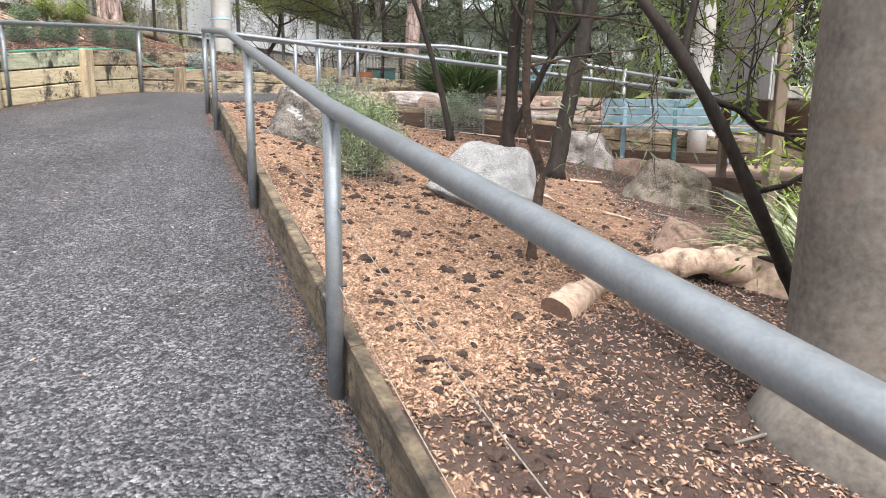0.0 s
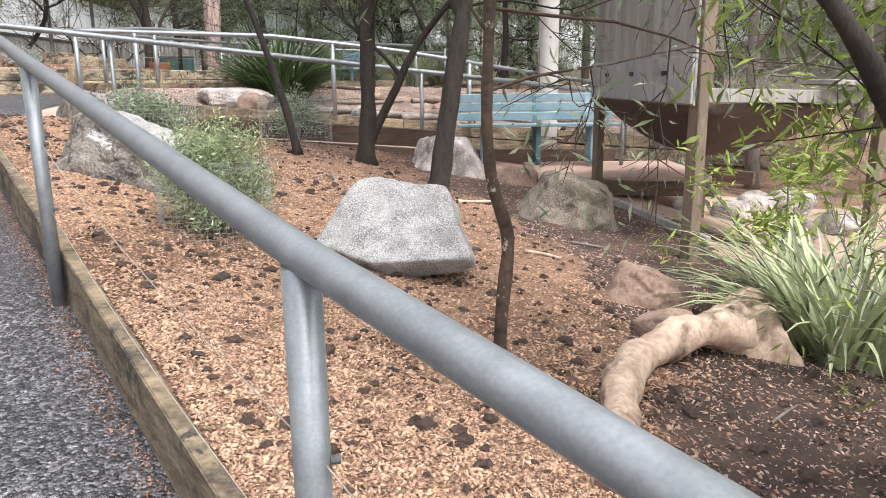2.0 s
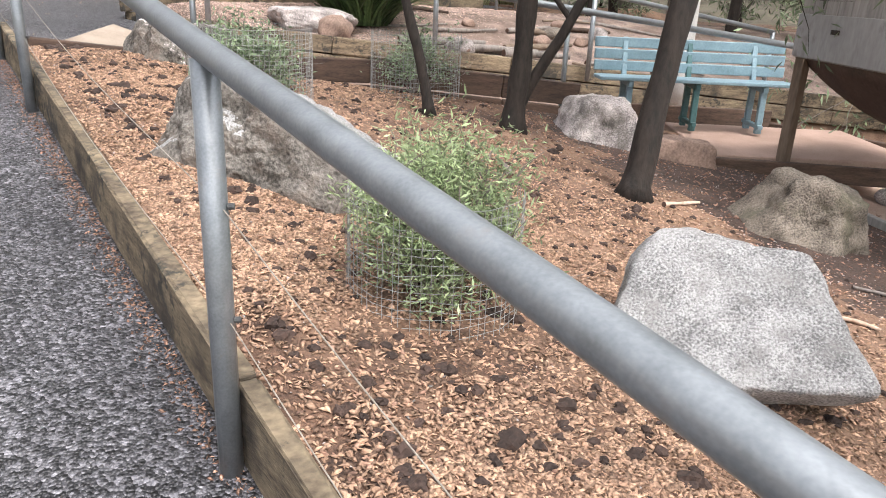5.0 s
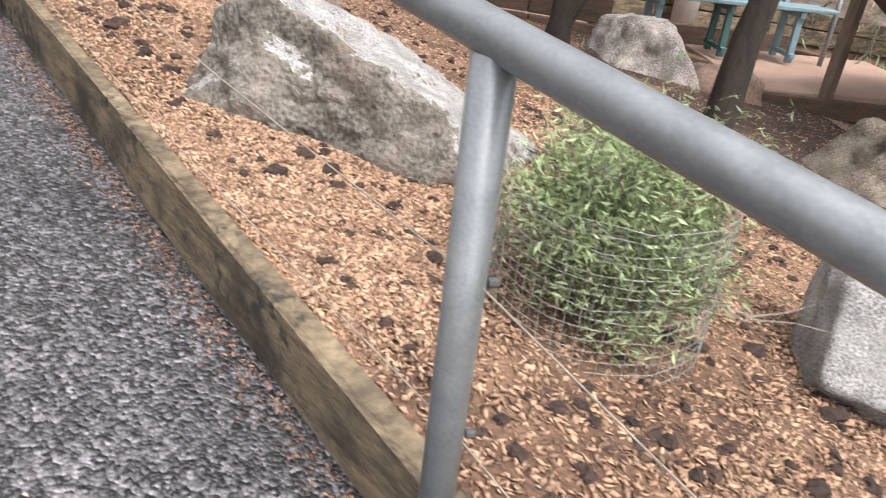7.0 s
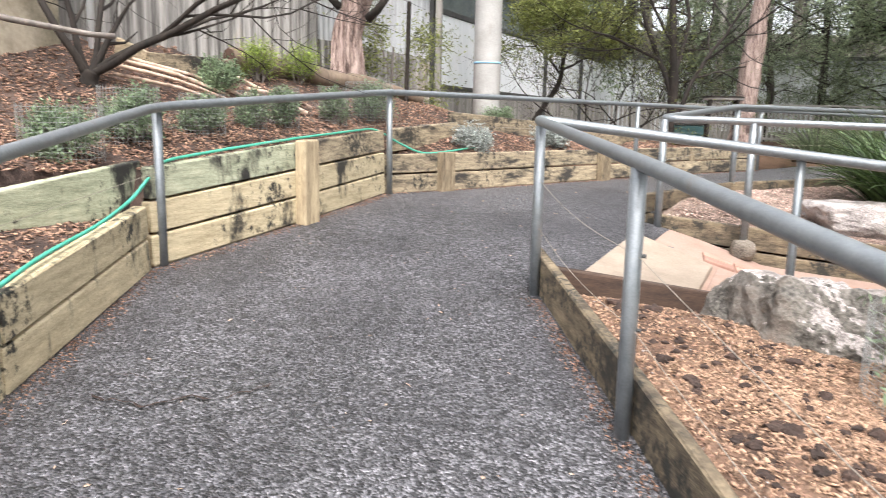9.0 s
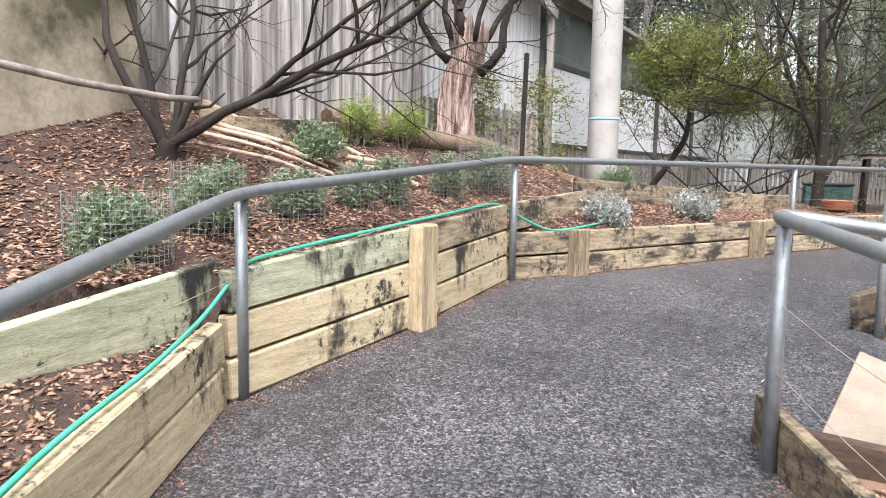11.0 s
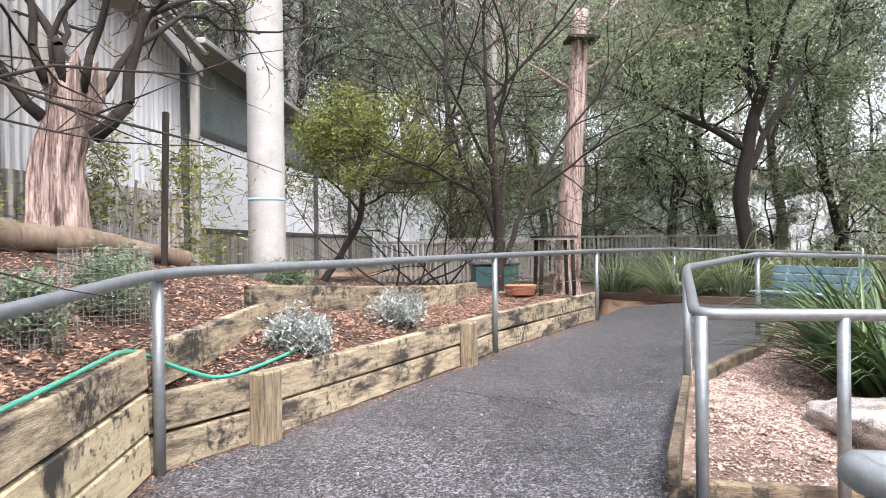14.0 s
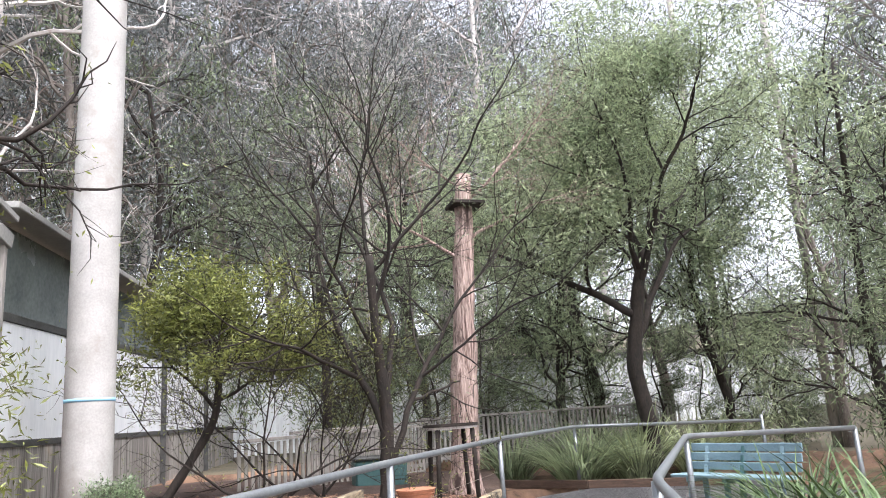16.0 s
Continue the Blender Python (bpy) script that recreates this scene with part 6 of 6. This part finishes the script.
litter("wood_chips", 130000, near_edge, bed_z, 0.009, 0.042, M_chip, "pale straw-coloured wood chips on the bed", 1, patchy)
litter("wood_chips", 30000, whole_bed, bed_z, 0.01, 0.042, M_mulch, "brown bark fragments over the dark soil", 2)
def moist_region(rng):
    y = rng.uniform(1.8, 8.5)
    return edge_x(y) + 0.12 + rng.uniform(0, 3.6), y


litter("wood_chips", 9000, moist_region, bed_z, 0.008, 0.03, M_chip_pink, "small pale chips strewn over moist soil", 13, moist)


def wall_foot(rng):
    y = rng.uniform(4, 20)
    return poly_x(WALL, y) + 0.05 + abs(rng.normal(0, 0.06)), y


def edging_foot(rng):
    y = rng.uniform(1, 10.5)
    return edge_x(y) + 0.02 - abs(rng.normal(0, 0.05)), y


litter("leaf_litter", 4200, wall_foot, zpath, 0.008, 0.03, M_mulch, "brown debris gathered along the wall's foot", 14)
litter("leaf_litter", 3200, edging_foot, zpath, 0.006, 0.026, M_mulch, "brown debris gathered along the edging's foot", 15)
litter("wood_chips", 5000, whole_bed, bed_z, 0.008, 0.026, M_granite_pale, "scattered pale leaf and stone flakes", 3)


def upper_region(rng):
    y = rng.uniform(8.3, 21)
    wx = poly_x(WALL, y) if y < 20.1 else -1.0
    return wx - 0.08 - abs(rng.normal(0, 1.6)), y


def bed2_region(rng):
    y = rng.uniform(13.05, 18.8)
    return poly_x(BED2, y) + 0.12 + abs(rng.normal(0, 1.3)), y


litter("red_mulch", 34000, upper_region, upper_z, 0.02, 0.08, M_mulch, "reddish bark mulch over the upper garden", 4)
litter("red_mulch", 9000, upper_region, upper_z, 0.02, 0.07, M_chip, "pale chips through the bark mulch", 5)
litter("wood_chips", 30000, bed2_region, bed2_z, 0.015, 0.055, M_chip_pink, "pale pinkish wood chips of the next bed", 6)


def clods(name, n, region, zf, lo, hi, material, label, seed):
    rng = np.random.default_rng(seed)
    b = bmesh.new()
    bmesh.ops.create_icosphere(b, subdivisions=2, radius=1)
    base = [v.co.copy() for v in b.verts]
    fs = [tuple(v.index for v in f.verts) for f in b.faces]
    b.free()
    V, F = [], []
    for k in range(n):
        x, y = region(rng)
        s = rng.uniform(lo, hi)
        o = Vector((k * 3.7, 0, 0))
        q = len(V)
        sx, sy = s * rng.uniform(0.8, 1.4), s * rng.uniform(0.8, 1.2)
        z = zf(x, y)
        for c in base:
            w = 1 + 0.8 * noise.noise(c * 2.3 + o)
            V.append((x + c.x * sx * w, y + c.y * sy * w, z + s * 0.15 + c.z * s * 0.75 * w))
        F += [tuple(i + q for i in f) for f in fs]
    return tagged(part_raw(name, V, F, material), label, "soil clods", kind="stuff")


def clod_region(rng):
    y = rng.uniform(1.5, 10.4)
    return edge_x(y) + 0.25 + rng.uniform(0, 1) ** 1.5 * 3.5, y


clods("soil_clods", 320, clod_region, bed_z, 0.012, 0.034, M_clod, "dark crumbly soil clods among the chips", 7)
clods("soil_clods", 1500, clod_region, bed_z, 0.007, 0.02, M_clod, "small dark soil crumbs among the chips", 8)


def path_region(rng):
    y = rng.uniform(2, 20)
    return poly_x(WALL, y) + rng.uniform(0.05, 2.4), y


litter("leaf_litter", 260, path_region, zpath, 0.012, 0.04, M_log, "small dry leaf scraps on the asphalt", 9)

# ---- wires along the ramp rail ----
for h in (0.71, 0.43):
    wire = []
    pp = [(p.x, p.y) for p in reversed(_back)] + _posts
    for i in range(len(pp) - 1):
        a, c = Vector((*pp[i], zpath(*pp[i]) + h)), Vector((*pp[i + 1], zpath(*pp[i + 1]) + h))
        for k in range(8):
            t = k / 8
            wire.append(a.lerp(c, t) + Vector((0.012, 0.004, -0.05 * math.sin(math.pi * t))))
    wire.append(Vector((*pp[-1], zpath(*pp[-1]) + h)))
    v, f = tube(wire, 0.0016, 5)
    adopt(bed_rail, part_raw("wire_strand", v, f, M_strand, label="thin slack wire strand"))
for k, (x, y) in enumerate(_posts):
    for h in (0.71, 0.43):
        v, f = tube([(x + 0.03, y - 0.012, zpath(x, y) + h), (x + 0.045, y - 0.014, zpath(x, y) + h)], 0.008, 8)
        adopt(bed_rail, part_raw("eye_bolt", v, f, M_steel_dark))

# ---- garden hose over the retaining wall ----
_hp = [(-4.6, 6.9), (-5.0, 8.0), (-5.42, 8.9), (-5.62, 9.5)]
hose = [Vector((x + 0.0, y, zpath(x, y) + 0.46)) for x, y in _hp]
hose += [Vector((-5.84, 10.05, zpath(-5.8, 10.05) + 0.48)), Vector((-5.83, 10.22, zpath(-5.8, 10.2) + 0.6)), Vector((-5.84, 10.35, zpath(-5.8, 10.3) + 0.68))]
hose += [Vector((-5.72, 10.9, zpath(-5.7, 10.9) + 0.675)), Vector((-5.54, 11.6, zpath(-5.5, 11.6) + 0.675)), Vector((-5.47, 12.4, zpath(-5.5, 12.4) + 0.675)), Vector((-5.45, 13.2, zpath(-5.5, 13.2) + 0.67)),
         Vector((-5.3, 13.5, 1.72)), Vector((-5.12, 13.75, 1.6)), Vector((-4.9, 14.2, 1.63)), Vector((-4.75, 14.6, 1.66))]
v, f = tube(pipe_path(hose, 0.2, 4), 0.011, 8)
tagged(part_raw("garden_hose", v, f, M_hose, smooth=True), "green garden hose lying along the sleeper wall", "hose")
_s = [Vector((-5.8, 8.6, zpath(-5.8, 8.6) + 0.5)), Vector((-5.8, 10.3, zpath(-5.8, 10.3) + 0.62)), Vector((-5.5, 11.6, zpath(-5.5, 11.6) + 0.7)), Vector((-5.33, 13.3, zpath(-5.3, 13.3) + 0.72)), Vector((-2.98, 17.08, 1.85)), Vector((-0.98, 20.03, 1.85))]
v, f = tube(_s, 0.0016, 5)
adopt(wall_rail, part_raw("wire_strand", v, f, M_strand, label="thin wire strand"))
_s = [Vector((-2.72, 12.8, 1.65)), Vector((-1.87, 14.78, 1.75)), Vector((0.43, 18.02, 1.75))]
v, f = tube(_s, 0.0016, 5)
adopt(bed2_rail, part_raw("wire_strand", v, f, M_strand, label="thin wire strand"))

# ---- slabs and pavers at the side path ----
def flag(pts, z_up, material, label, name="paving_slab"):
    b = bmesh.new()
    lo_ = [b.verts.new((x, y, zcross(x, y) - 0.03)) for x, y in pts]
    hi_ = [b.verts.new((x, y, zcross(x, y) + z_up)) for x, y in pts]
    b.faces.new(hi_)
    b.faces.new(lo_[::-1])
    n = len(pts)
    for i in range(n):
        b.faces.new((lo_[i], lo_[(i + 1) % n], hi_[(i + 1) % n], hi_[i]))
    bmesh.ops.recalc_face_normals(b, faces=b.faces[:])
    bmesh.ops.bevel(b, geom=b.edges[:], offset=0.006, segments=1, affect='EDGES')
    return tagged(part(name, b, material), label, "paving")


flag([(-3.16, 10.95), (-2.45, 10.85), (-2.25, 12.0), (-2.84, 12.3)], 0.036, M_slab_cream, "pale cream stepping slab on the side path")
flag([(-2.4, 10.85), (-1.6, 10.8), (-1.45, 11.75), (-2.22, 11.95)], 0.036, M_slab, "pinkish stepping slab on the side path")
for k in range(12):
    x0, y0 = -2.3 + 0.24 * (k % 6), 12.15 + 0.13 * (k // 6)
    flag([(x0, y0), (x0 + 0.23, y0), (x0 + 0.23, y0 + 0.115), (x0, y0 + 0.115)], 0.022 + 0.005 * (k % 3), M_paver, "worn red brick paver on the side path", "brick_paver")
boulder("concrete_footing", (-1.95, 12.8, 0.92), (0.2, 0.2, 0.2), M_mossy_stone, "rough concrete lump round the rail post's foot", 0, 0, 0, 91, 6, "footing", sub=3, box=0.4)

# cracks in the asphalt: thin jagged seams standing open and dark
def crack(x, y, ang, n, step, w, seed):
    rr = random.Random(seed)
    V, F = [], []
    main = ang
    for i in range(n + 1):
        k = w * rr.uniform(0.3, 1.0) * (1 if 0 < i < n else 0.15)
        z = zpath(x, y) + 0.0085
        V += [(x - math.sin(ang) * k, y + math.cos(ang) * k, z), (x + math.sin(ang) * k * rr.uniform(0.2, 1), y - math.cos(ang) * k * rr.uniform(0.2, 1), z)]
        ang = main + rr.uniform(-0.9, 0.9)
        x += step * math.cos(ang)
        y += step * math.sin(ang)
    F = [(2 * i, 2 * i + 1, 2 * i + 3, 2 * i + 2) for i in range(n)]
    return tagged(part_raw("asphalt_crack", V, F, M_clod), "dark jagged crack in the asphalt", "crack", kind="structure")


crack(-4.98, 8.77, 0.3, 7, 0.03, 0.008, 1)
crack(-4.91, 8.59, 0.2, 18, 0.034, 0.011, 2)
crack(-4.37, 8.73, 0.9, 8, 0.03, 0.01, 3)
crack(-3.73, 15.24, -0.75, 40, 0.042, 0.012, 4)
crack(-3.37, 14.88, -0.6, 24, 0.04, 0.011, 5)
